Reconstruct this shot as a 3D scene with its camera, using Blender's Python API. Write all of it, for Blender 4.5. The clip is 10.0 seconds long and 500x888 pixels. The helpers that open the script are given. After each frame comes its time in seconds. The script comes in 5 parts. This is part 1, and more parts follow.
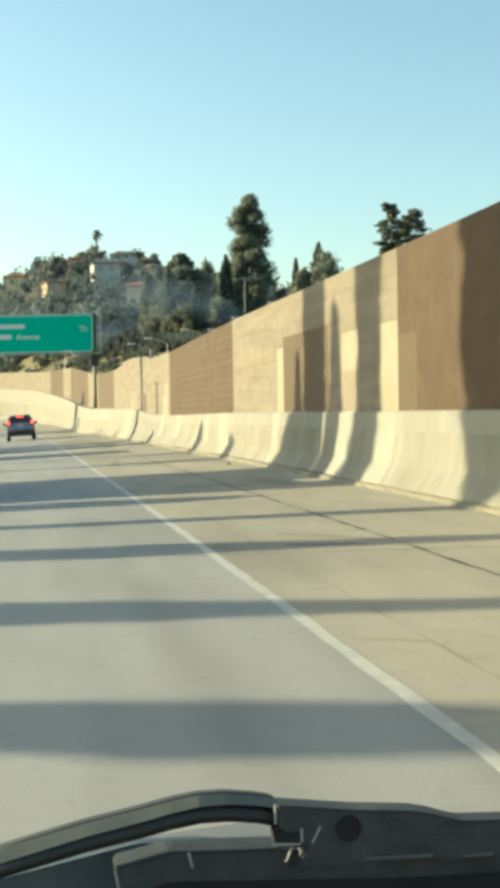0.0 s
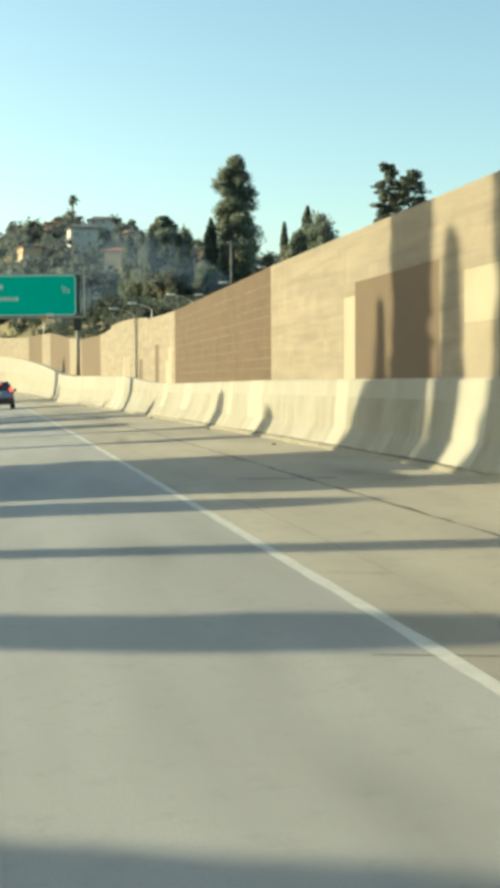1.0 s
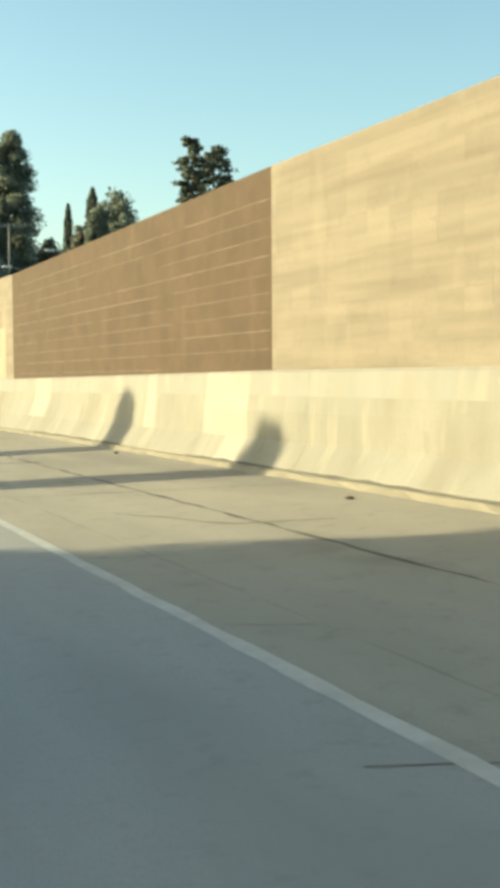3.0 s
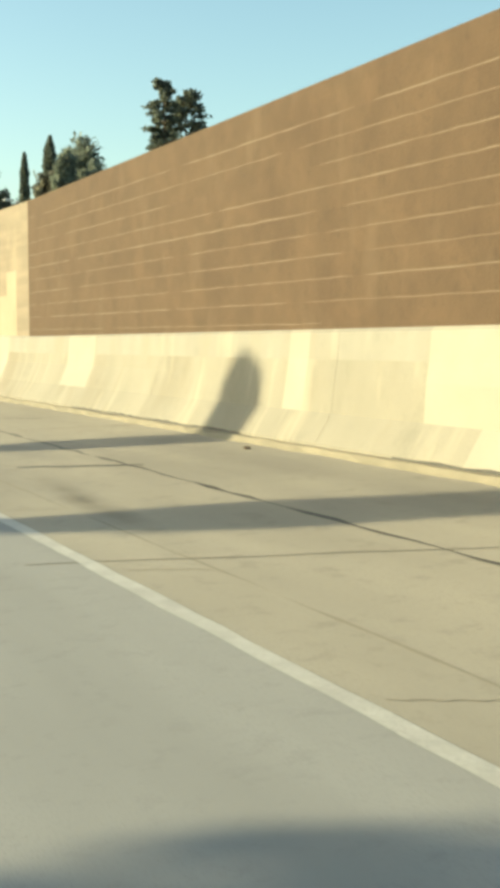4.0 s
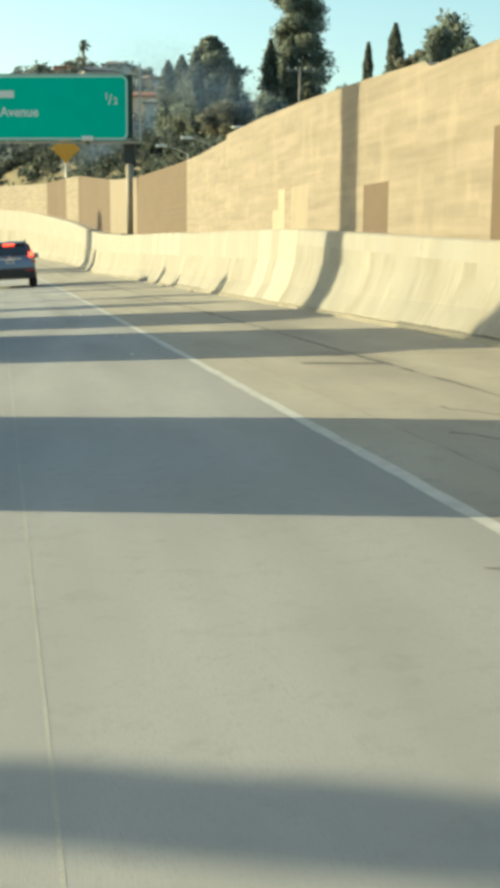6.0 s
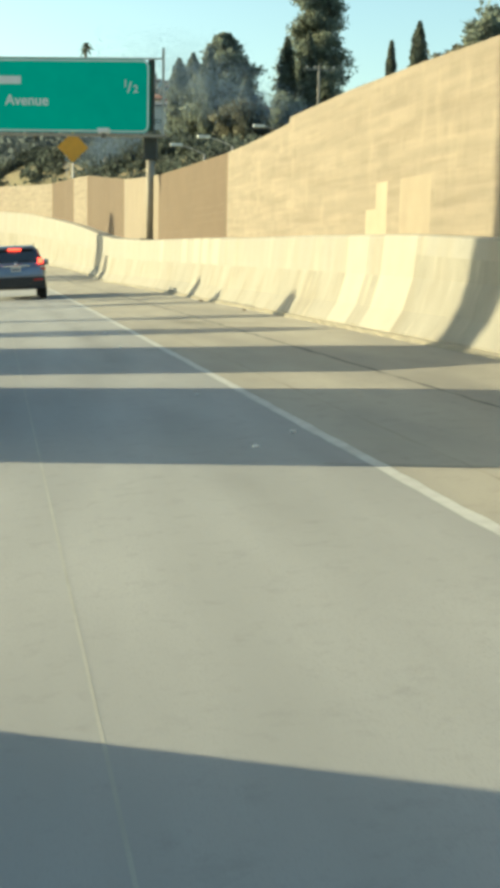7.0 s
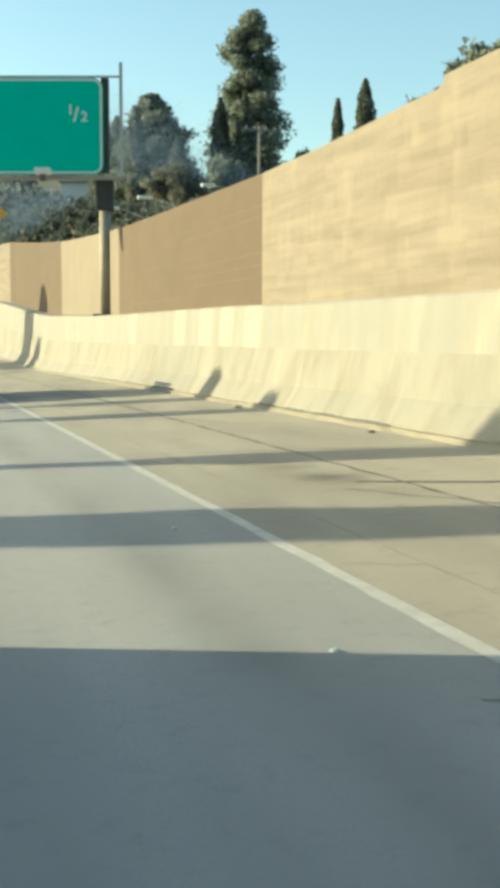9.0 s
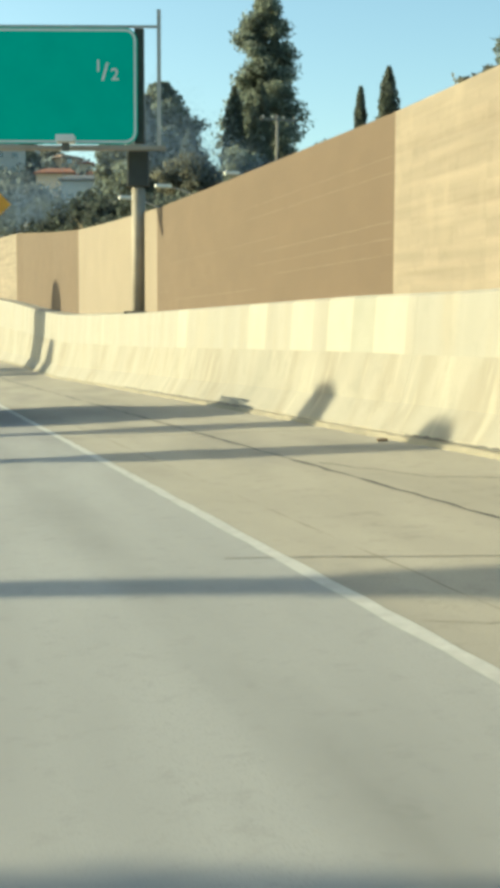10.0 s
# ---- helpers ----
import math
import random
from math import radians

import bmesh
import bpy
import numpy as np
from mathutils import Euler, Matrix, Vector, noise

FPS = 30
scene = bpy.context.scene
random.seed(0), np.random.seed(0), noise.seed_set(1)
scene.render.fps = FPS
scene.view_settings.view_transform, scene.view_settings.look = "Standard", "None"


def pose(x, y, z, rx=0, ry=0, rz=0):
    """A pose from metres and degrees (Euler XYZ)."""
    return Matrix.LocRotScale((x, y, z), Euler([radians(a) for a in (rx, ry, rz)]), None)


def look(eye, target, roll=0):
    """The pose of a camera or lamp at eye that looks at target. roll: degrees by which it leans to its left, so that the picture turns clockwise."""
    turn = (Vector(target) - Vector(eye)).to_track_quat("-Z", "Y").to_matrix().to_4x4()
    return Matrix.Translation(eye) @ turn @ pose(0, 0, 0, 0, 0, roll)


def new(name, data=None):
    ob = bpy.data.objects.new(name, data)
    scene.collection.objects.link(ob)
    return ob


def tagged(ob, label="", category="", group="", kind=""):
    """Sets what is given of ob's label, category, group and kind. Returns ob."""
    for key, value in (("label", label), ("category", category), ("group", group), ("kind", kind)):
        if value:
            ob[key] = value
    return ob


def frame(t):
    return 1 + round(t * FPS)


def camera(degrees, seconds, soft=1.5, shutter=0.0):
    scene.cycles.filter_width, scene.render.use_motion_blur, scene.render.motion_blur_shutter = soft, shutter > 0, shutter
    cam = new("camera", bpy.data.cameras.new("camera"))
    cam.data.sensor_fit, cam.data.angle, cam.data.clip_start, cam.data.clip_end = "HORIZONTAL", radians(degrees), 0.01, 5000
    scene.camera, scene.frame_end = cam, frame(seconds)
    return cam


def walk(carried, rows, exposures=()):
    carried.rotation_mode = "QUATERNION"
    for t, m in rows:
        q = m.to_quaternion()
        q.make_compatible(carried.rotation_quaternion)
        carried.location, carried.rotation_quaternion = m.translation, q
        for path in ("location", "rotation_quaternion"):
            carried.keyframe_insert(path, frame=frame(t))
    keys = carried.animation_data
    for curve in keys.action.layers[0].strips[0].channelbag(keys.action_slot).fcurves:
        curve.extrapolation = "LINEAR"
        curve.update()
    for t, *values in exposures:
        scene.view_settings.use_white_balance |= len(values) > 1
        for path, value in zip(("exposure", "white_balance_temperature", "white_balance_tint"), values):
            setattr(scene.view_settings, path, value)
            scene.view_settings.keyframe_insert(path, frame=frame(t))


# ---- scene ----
cam = camera(23.0, 10.0, soft=5.5)
PATH = [
    (0, (2.237, 0.006, 1.499), (3.913, 9.861, 1.233), -0.86),
    (0.5, (2.058, 2.880, 1.472), (3.706, 12.740, 1.208), -0.64),
    (1, (1.871, 5.629, 1.445), (3.752, 15.437, 0.937), -0.31),
    (1.5, (1.829, 8.606, 1.434), (3.916, 18.358, 0.699), -0.24),
    (2, (1.742, 11.383, 1.443), (4.142, 21.056, 0.632), 0.22),
    (2.5, (1.621, 14.015, 1.442), (4.647, 23.526, 0.812), 0.40),
    (2.7, (1.602, 15.121, 1.413), (4.926, 24.536, 0.857), -0.14),
    (3.8, (1.536, 21.596, 1.396), (5.824, 30.606, 0.739), 0.55),
    (4, (1.559, 22.993, 1.373), (5.698, 32.056, 0.514), 0.05),
    (4.5, (1.555, 25.927, 1.330), (5.110, 35.205, 0.197), -0.30),
    (5, (1.473, 28.834, 1.331), (4.310, 38.358, 0.212), 0.51),
    (5.5, (1.416, 31.631, 1.324), (3.577, 41.306, 0.012), 0.35),
    (6, (1.302, 34.301, 1.320), (3.117, 44.009, -0.253), 0.44),
    (6.2, (1.255, 35.551, 1.318), (3.065, 45.255, -0.283), 1.27),
    (7.5, (0.947, 43.924, 1.355), (2.897, 53.654, 0.115), 0.60),
    (8, (1.056, 47.274, 1.295), (3.588, 56.920, 0.566), 0.07),
    (8.5, (0.888, 50.255, 1.322), (3.659, 59.829, 0.517), 0.24),
    (9, (0.882, 53.247, 1.273), (3.446, 62.873, 0.398), 0.07),
    (9.5, (0.880, 56.438, 1.250), (3.375, 66.102, 0.637), 0.20),
    (10, (0.823, 59.407, 1.254), (3.428, 69.024, 0.400), 0.21),
]
walk(cam, [(t, look(eye, target, roll)) for t, eye, target, roll in PATH], [(0.0, 1.0, 6100, -12.5), (2.0, 1.05, 6200, -12.5), (4.0, 1.05, 6350, -12), (5.0, 1.04, 6350, -12), (6.0, 1.05, 6150, -12.5), (7.5, 1.06, 6100, -12.5), (9.0, 1.02, 5900, -13), (9.5, 1.02, 5700, -13.5), (10.0, 1.02, 5850, -13)])

# ---- sky, sun ----
SUN_FROM = Vector((-0.894, 0.447, 0.0))
SUN_ELEV = radians(15)
world = bpy.data.worlds.new("sky")
scene.world = world
world.use_nodes = True
wn = world.node_tree.nodes
sky = wn.new("ShaderNodeTexSky")
sky.sky_type = 'NISHITA'
sky.sun_disc = False
sky.sun_elevation = SUN_ELEV
sky.sun_rotation = math.atan2(SUN_FROM.x, SUN_FROM.y)
sky.air_density = 1.0
sky.dust_density = 1.5
sky.ozone_density = 0.45
wn["Background"].inputs["Strength"].default_value = 0.126
world.node_tree.links.new(sky.outputs[0], wn["Background"].inputs["Color"])
sun = new("sun", bpy.data.lights.new("sun", 'SUN'))
sun.data.energy = 5.0
sun.data.angle = radians(0.45)
sun.data.color = (1.0, 0.77, 0.49)
sun.matrix_world = look((0, 0, 60), Vector((0, 0, 60)) - SUN_FROM * math.cos(SUN_ELEV) - Vector((0, 0, math.sin(SUN_ELEV))))


# ---- materials ----
def material(name, colour, rough=0.8, metal=0.0, var=0.25, scale=3.0, bump=0.25, fine=60.0, stain=None, stain_scale=0.6,
             stain_amount=0.5, island=0.0, stretch=(1, 1, 1), coat=0.0, fleck=0.0, fleck_scale=5.0, drip=None, drip_amount=0.5, drip_scale=(1, 4.0, 0.7), world_space=False):
    """A surface with variation at two scales, fine relief and optional stains."""
    m = bpy.data.materials.new(name)
    m.use_nodes = True
    n, l = m.node_tree.nodes, m.node_tree.links
    b = n["Principled BSDF"]
    b.inputs["Roughness"].default_value, b.inputs["Metallic"].default_value = rough, metal
    b.inputs["Coat Weight"].default_value = coat
    tc = n.new("ShaderNodeTexCoord")
    mp = n.new("ShaderNodeMapping")
    mp.inputs["Scale"].default_value = stretch
    place = n.new("ShaderNodeNewGeometry").outputs["Position"] if world_space else tc.outputs["Object"]
    l.new(place, mp.inputs[0])

    def noise_tex(s, detail=5):
        t = n.new("ShaderNodeTexNoise")
        t.inputs["Scale"].default_value, t.inputs["Detail"].default_value = s, detail
        l.new(mp.outputs[0], t.inputs["Vector"])
        return t.outputs["Fac"]

    def mix(a, c, fac):
        x = n.new("ShaderNodeMix")
        x.data_type = 'RGBA'
        for sock, v in ((x.inputs["Factor"], fac), (x.inputs[6], a), (x.inputs[7], c)):
            if hasattr(v, "is_linked"):
                l.new(v, sock)
            elif isinstance(v, (int, float)):
                sock.default_value = v
            else:
                sock.default_value = (*v[:3], 1)
        return x.outputs[2]

    def ramp(v, lo, hi):
        r = n.new("ShaderNodeMapRange")
        r.inputs["From Min"].default_value, r.inputs["From Max"].default_value = lo, hi
        l.new(v, r.inputs["Value"])
        return r.outputs["Result"]

    col = Vector(colour)
    out = mix(col * (1 - var), col * (1 + var), ramp(noise_tex(scale), 0.3, 0.7))
    out = mix(out, col * (1 - 0.7 * var), ramp(noise_tex(fine, 3), 0.5, 0.75))
    if stain:
        f = ramp(noise_tex(stain_scale, 6), 0.5, 0.68)
        k = n.new("ShaderNodeMath")
        k.operation = 'MULTIPLY'
        k.inputs[1].default_value = stain_amount
        l.new(f, k.inputs[0])
        out = mix(out, stain, k.outputs[0])
    if fleck:
        g = n.new("ShaderNodeTexNoise")
        g.inputs["Scale"].default_value, g.inputs["Detail"].default_value, g.inputs["Roughness"].default_value = fleck_scale, 8, 0.7
        l.new(place, g.inputs["Vector"])
        k = n.new("ShaderNodeMath")
        k.operation = 'MULTIPLY'
        k.inputs[1].default_value = fleck
        l.new(ramp(g.outputs["Fac"], 0.54, 0.72), k.inputs[0])
        out = mix(out, col * 0.5, k.outputs[0])
    if drip:
        # upright runs and scuffs
        dm, g = n.new("ShaderNodeMapping"), n.new("ShaderNodeTexNoise")
        dm.inputs["Scale"].default_value = drip_scale
        g.inputs["Scale"].default_value, g.inputs["Detail"].default_value = 1.0, 3
        l.new(place, dm.inputs[0])
        l.new(dm.outputs[0], g.inputs["Vector"])
        k = n.new("ShaderNodeMath")
        k.operation = 'MULTIPLY'
        k.inputs[1].default_value = drip_amount
        l.new(ramp(g.outputs["Fac"], 0.58, 0.72), k.inputs[0])
        out = mix(out, drip, k.outputs[0])
    if island:
        if island > 0:
            oi = n.new("ShaderNodeNewGeometry").outputs["Random Per Island"]
        else:
            oi = n.new("ShaderNodeObjectInfo").outputs["Random"]
        h = n.new("ShaderNodeHueSaturation")
        r = n.new("ShaderNodeMapRange")
        r.inputs["To Min"].default_value, r.inputs["To Max"].default_value = 1 - abs(island), 1 + abs(island)
        l.new(oi, r.inputs["Value"])
        l.new(r.outputs["Result"], h.inputs["Value"])
        l.new(out, h.inputs["Color"])
        out = h.outputs[0]
    l.new(out, b.inputs["Base Color"])
    if bump:
        bp = n.new("ShaderNodeBump")
        bp.inputs["Strength"].default_value, bp.inputs["Distance"].default_value = bump, 0.01
        l.new(noise_tex(fine, 4), bp.inputs["Height"])
        l.new(bp.outputs[0], b.inputs["Normal"])
    return m


def emitter(name, colour, strength):
    m = material(name, colour, 0.25, var=0.05, bump=0)
    b = m.node_tree.nodes["Principled BSDF"]
    b.inputs["Emission Color"].default_value, b.inputs["Emission Strength"].default_value = (*colour, 1), strength
    return m


def glass(name, tint=(0.02, 0.025, 0.03)):
    m = material(name, tint, 0.04, var=0.1, bump=0, coat=1.0)
    m.node_tree.nodes["Principled BSDF"].inputs["Specular IOR Level"].default_value = 0.7
    return m


ROAD = material("road_concrete", (0.289, 0.287, 0.277), 0.85, var=0.13, scale=0.7, fine=90, bump=0.08, stain=(0.134, 0.132, 0.133), stain_scale=0.16,
                stain_amount=0.35, stretch=(2.2, 0.35, 1), fleck=0.28, fleck_scale=7.0)
SHOULDER = material("shoulder_concrete", (0.325, 0.297, 0.244), 0.88, var=0.12, scale=0.9, fine=80, bump=0.1, stain=(0.143, 0.137, 0.132), stain_scale=0.35,
                    stain_amount=0.5, stretch=(1.6, 0.4, 1), fleck=0.4, fleck_scale=5.0)
TAR = material("joint_tar", (0.06, 0.058, 0.055), 0.7, var=0.2)
JOINT_PALE = material("joint_pale", (0.315, 0.308, 0.275), 0.85, var=0.1)
JOINT_FAINT = material("joint_faint", (0.247, 0.223, 0.176), 0.88, var=0.1)
MORTAR_SHOWING = material("mortar_showing", (0.150, 0.116, 0.083), 0.9, var=0.12, scale=0.8)
LIP = material("mortar_lip", (0.221, 0.197, 0.146), 0.85, var=0.12, scale=3, fine=60)
JOINT_DARK = material("joint_dark", (0.15, 0.138, 0.112), 0.85, var=0.15)
PAINT = material("road_paint", (0.46, 0.452, 0.42), 0.6, var=0.12, scale=8, fine=45, stain=(0.32, 0.30, 0.28), stain_scale=3.5, stain_amount=0.45)
BARRIER = material("barrier_concrete", (0.227, 0.212, 0.177), 0.82, var=0.11, scale=1.1, fine=70, stain=(0.185, 0.163, 0.126), stain_scale=1.2,
                   stain_amount=0.8, stretch=(1, 1.1, 0.5), fleck=0.3, fleck_scale=2.4, drip=(0.32, 0.295, 0.235), drip_amount=0.55)
BARRIER_PALE = material("barrier_repaint", (0.284, 0.267, 0.224), 0.75, var=0.06, scale=2, stain=(0.290, 0.262, 0.212), stain_scale=1.5, stain_amount=0.4)
BARRIER_GREY = material("barrier_grey_repaint", (0.225, 0.222, 0.190), 0.8, var=0.08, scale=2)
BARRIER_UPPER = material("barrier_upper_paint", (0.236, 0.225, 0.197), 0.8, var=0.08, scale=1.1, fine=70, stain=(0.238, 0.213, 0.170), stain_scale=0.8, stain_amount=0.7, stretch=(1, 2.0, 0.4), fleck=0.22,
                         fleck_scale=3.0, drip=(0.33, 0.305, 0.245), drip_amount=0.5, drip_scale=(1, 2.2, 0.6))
BLOCK = material("wall_block", (0.213, 0.179, 0.136), 0.9, var=0.13, scale=1.4, fine=55, stain=(0.140, 0.111, 0.080), stain_scale=1.0,
                 stain_amount=0.45, island=0.055, stretch=(1, 0.32, 5.5), fleck=0.25, fleck_scale=6.0, drip=(0.262, 0.222, 0.165), drip_amount=0.5, drip_scale=(1, 1.6, 0.8))
BLOCK_BROWN = material("wall_brown_paint", (0.080, 0.0505, 0.0285), 0.9, var=0.12, scale=3.0, fine=40, bump=0.5, stain=(0.060, 0.036, 0.020), stain_scale=1.7,
                       stain_amount=0.55, island=0.05, fleck=0.35, fleck_scale=11.0, drip=(0.104, 0.071, 0.044), drip_amount=0.55, drip_scale=(1, 2.2, 1.1), world_space=True)
BROWN_PIECE = material("wall_brown_piece", (0.080, 0.0505, 0.0285), 0.9, var=0.12, scale=3.0, fine=40, bump=0.5, stain=(0.060, 0.036, 0.020), stain_scale=1.7,
                       stain_amount=0.55, island=-0.05, fleck=0.35, fleck_scale=11.0, drip=(0.104, 0.071, 0.044), drip_amount=0.55, drip_scale=(1, 2.2, 1.1), world_space=True)
BROWN_LIGHT = material("wall_light_brown_paint", (0.096, 0.065, 0.039), 0.85, var=0.06, scale=1.2, fine=55, stain=(0.084, 0.057, 0.034), stain_scale=0.7,
                       stain_amount=0.4, island=0.03)
BLOCK_PALE = material("wall_pale_paint", (0.300, 0.262, 0.195), 0.85, var=0.07, scale=1.2, fine=55, stain=(0.255, 0.218, 0.160), stain_scale=1.3, stain_amount=0.6)
TAN_SMOOTH = material("wall_tan_repaint", (0.200, 0.166, 0.124), 0.88, var=0.05, scale=0.8, fine=55, stain=(0.178, 0.146, 0.108), stain_scale=0.5, stain_amount=0.5)
BLOCK_CREAM = material("wall_cream_paint", (0.252, 0.212, 0.155), 0.85, var=0.08, scale=1.2, fine=55, stain=(0.212, 0.172, 0.126), stain_scale=1.0, stain_amount=0.7)
MORTAR = material("mortar", (0.205, 0.170, 0.120), 0.95, var=0.1, fine=90)
SOIL = material("dry_slope", (0.20, 0.165, 0.09), 0.95, var=0.3, scale=0.12, fine=6, stain=(0.09, 0.10, 0.045), stain_scale=0.05, stain_amount=0.8)
HILL = material("hillside_scrub", (0.13, 0.125, 0.06), 0.95, var=0.3, scale=0.05, fine=1.5, stain=(0.24, 0.19, 0.11), stain_scale=0.03, stain_amount=0.7)
POLE_WOOD = material("grey_weathered_timber", (0.20, 0.19, 0.17), 0.95, var=0.2, scale=4, stretch=(1, 1, 0.2))
BARK = material("bark", (0.13, 0.095, 0.065), 0.95, var=0.3, scale=4, stretch=(1, 1, 0.2))
LEAF = material("conifer_leaf", (0.205, 0.235, 0.190), 0.75, var=0.3, scale=0.8, bump=0, island=0.35)
LEAF_DARK = material("cypress_leaf", (0.150, 0.172, 0.135), 0.75, var=0.3, scale=0.8, bump=0, island=0.3)
LEAF_DRY = material("dry_leaf", (0.185, 0.185, 0.140), 0.8, var=0.3, scale=0.8, bump=0, island=0.3)
LEAF_SCRUB = material("scrub_leaf", (0.088, 0.104, 0.088), 0.8, var=0.35, scale=0.08, bump=0, island=0.4)
# blue-grey leaves: the haze of distance is mixed into their colour
LEAF_HILL = material("hazed_hill_leaf", (0.118, 0.140, 0.144), 0.8, var=0.65, scale=0.11, bump=0, island=0.22)


# the blue of hazy smoke is put into the flakes' own colour
SMOKE = material("smoke_haze_blue", (0.21, 0.29, 0.41), 1.0, var=0.1, scale=0.1, bump=0)


def thin(m, amount):
    """Lets light through a leaf."""
    n, l = m.node_tree.nodes, m.node_tree.links
    b = n["Principled BSDF"]
    t, x = n.new("ShaderNodeBsdfTranslucent"), n.new("ShaderNodeMixShader")
    l.new(b.inputs["Base Color"].links[0].from_socket, t.inputs["Color"])
    x.inputs[0].default_value = amount
    l.new(b.outputs[0], x.inputs[1])
    l.new(t.outputs[0], x.inputs[2])
    l.new(x.outputs[0], n["Material Output"].inputs["Surface"])


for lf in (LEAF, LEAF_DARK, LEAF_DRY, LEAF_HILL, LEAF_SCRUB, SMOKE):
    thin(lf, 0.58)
STEEL = material("galvanised_steel", (0.40, 0.39, 0.36), 0.5, 0.6, var=0.12, scale=2.5)
POST = material("dull_post_paint", (0.29, 0.26, 0.21), 0.75, 0.1, var=0.12, scale=2.5)
STEEL_DARK = material("weathered_steel", (0.13, 0.13, 0.12), 0.6, 0.4, var=0.15)
BRACKET = material("dark_bracket_steel", (0.045, 0.05, 0.048), 0.75, 0.1, var=0.2)
SIGN_GREEN = material("sign_green", (0.002, 0.43, 0.31), 0.4, var=0.06, scale=1.5, bump=0.03)
SIGN_WHITE = material("sign_white", (0.624, 0.640, 0.624), 0.45, var=0.04)
SIGN_YELLOW = material("sign_yellow", (0.72, 0.33, 0.025), 0.45, var=0.06)
CAR_BLUE = material("blue_grey_car_paint", (0.165, 0.20, 0.27), 0.3, 0.55, var=0.05, scale=3, bump=0, coat=0.8)
CAR_WHITE = material("white_car_paint", (0.6, 0.6, 0.58), 0.3, 0.0, var=0.04, bump=0, coat=0.7)
CAR_SILVER = material("silver_car_paint", (0.36, 0.36, 0.36), 0.3, 0.6, var=0.04, bump=0, coat=0.7)
CAR_RED = material("red_car_paint", (0.25, 0.03, 0.025), 0.3, 0.2, var=0.04, bump=0, coat=0.7)
PLASTIC = material("black_plastic", (0.022, 0.023, 0.026), 0.6, var=0.25, scale=9, bump=0.3)
WIPER_ARM = material("wiper_arm_black", (0.030, 0.030, 0.027), 0.48, 0.2, var=0.2, scale=30, bump=0.1)
WIPER_PLASTIC = material("charcoal_wiper_plastic", (0.044, 0.049, 0.054), 0.55, var=0.3, scale=45, bump=0.3, fine=400, stain=(0.075, 0.080, 0.080), stain_scale=28, stain_amount=0.7)
# grey of the sky's reflection along the arm, put into the colour
WIPER_SHEEN = material("grey_sky_sheen", (0.15, 0.15, 0.12), 0.45, 0.2, var=0.12, scale=40, bump=0.05)
COWL_GREY = material("shaded_cowl_grey", (0.085, 0.105, 0.125), 0.5, var=0.2, scale=20, bump=0.1)
SCRATCH = material("pale_scratch", (0.33, 0.33, 0.31), 0.6, var=0.1)
SCUFF = material("grey_scuff", (0.12, 0.125, 0.125), 0.6, var=0.1)
RUBBER = material("tyre_rubber", (0.016, 0.016, 0.017), 0.85, var=0.2, scale=20)
RIM = material("alloy_rim", (0.42, 0.42, 0.43), 0.35, 0.8, var=0.08)
CHROME = material("chrome", (0.75, 0.75, 0.76), 0.12, 1.0, var=0.02, bump=0)
GLASS = glass("tinted_glass")
TAIL_RED = material("tail_lamp_red", (0.42, 0.02, 0.02), 0.2, var=0.05, bump=0, coat=0.8)
TAIL_DARK = material("tail_lamp_dark_red", (0.16, 0.012, 0.02), 0.2, var=0.05, bump=0, coat=0.8)
TAIL_CLEAR = material("tail_lamp_clear", (0.55, 0.42, 0.40), 0.2, var=0.05, bump=0, coat=0.8)
BRAKE_LIT = emitter("brake_lamp_lit", (1.0, 0.06, 0.03), 3.0)
PLATE = material("plate_white", (0.55, 0.54, 0.52), 0.5, var=0.05)
PLATE_BAR = material("plate_bar", (0.10, 0.11, 0.16), 0.5, var=0.05)
HOUSE_WALLS = [material("stucco_" + k, c, 0.9, var=0.08, scale=0.6) for k, c in
               (("white", (0.46, 0.45, 0.42)), ("cream", (0.58, 0.47, 0.33)), ("pink", (0.55, 0.36, 0.26)), ("tan", (0.42, 0.32, 0.22)), ("grey", (0.45, 0.45, 0.46)))]
ROOFS = [material("roof_" + k, c, 0.9, var=0.15, scale=1.5) for k, c in (("clay", (0.30, 0.13, 0.075)), ("grey", (0.16, 0.16, 0.16)), ("brown", (0.17, 0.12, 0.085)))]
PANE = glass("window_pane", (0.05, 0.06, 0.07))


# ---- building helpers ----
def mesh(name, verts, faces, mats, idx=None, smooth=False):
    me = bpy.data.meshes.new(name)
    me.from_pydata([tuple(v) for v in verts], [], [tuple(f) for f in faces])
    for m in (mats if isinstance(mats, (list, tuple)) else [mats]):
        me.materials.append(m)
    if idx is not None:
        me.polygons.foreach_set("material_index", idx)
    if smooth:
        me.polygons.foreach_set("use_smooth", [True] * len(me.polygons))
    me.update()
    return me


def thing(name, label="", category="", group="", kind="", data=None, at=None):
    ob = new(name, data)
    if at is not None:
        ob.matrix_world = at if isinstance(at, Matrix) else Matrix.Translation(at)
    return tagged(ob, label, category, group, kind)


def part(name, data, mat, parent, label=""):
    """One mesh under a thing or a part, in the thing's own space. data: a bmesh or a mesh."""
    if isinstance(data, bmesh.types.BMesh):
        me = bpy.data.meshes.new(name)
        data.to_mesh(me)
        data.free()
        data = me
    if mat is not None:
        data.materials.append(mat)
    ob = new(name, data)
    ob.parent = parent
    return tagged(ob, label)


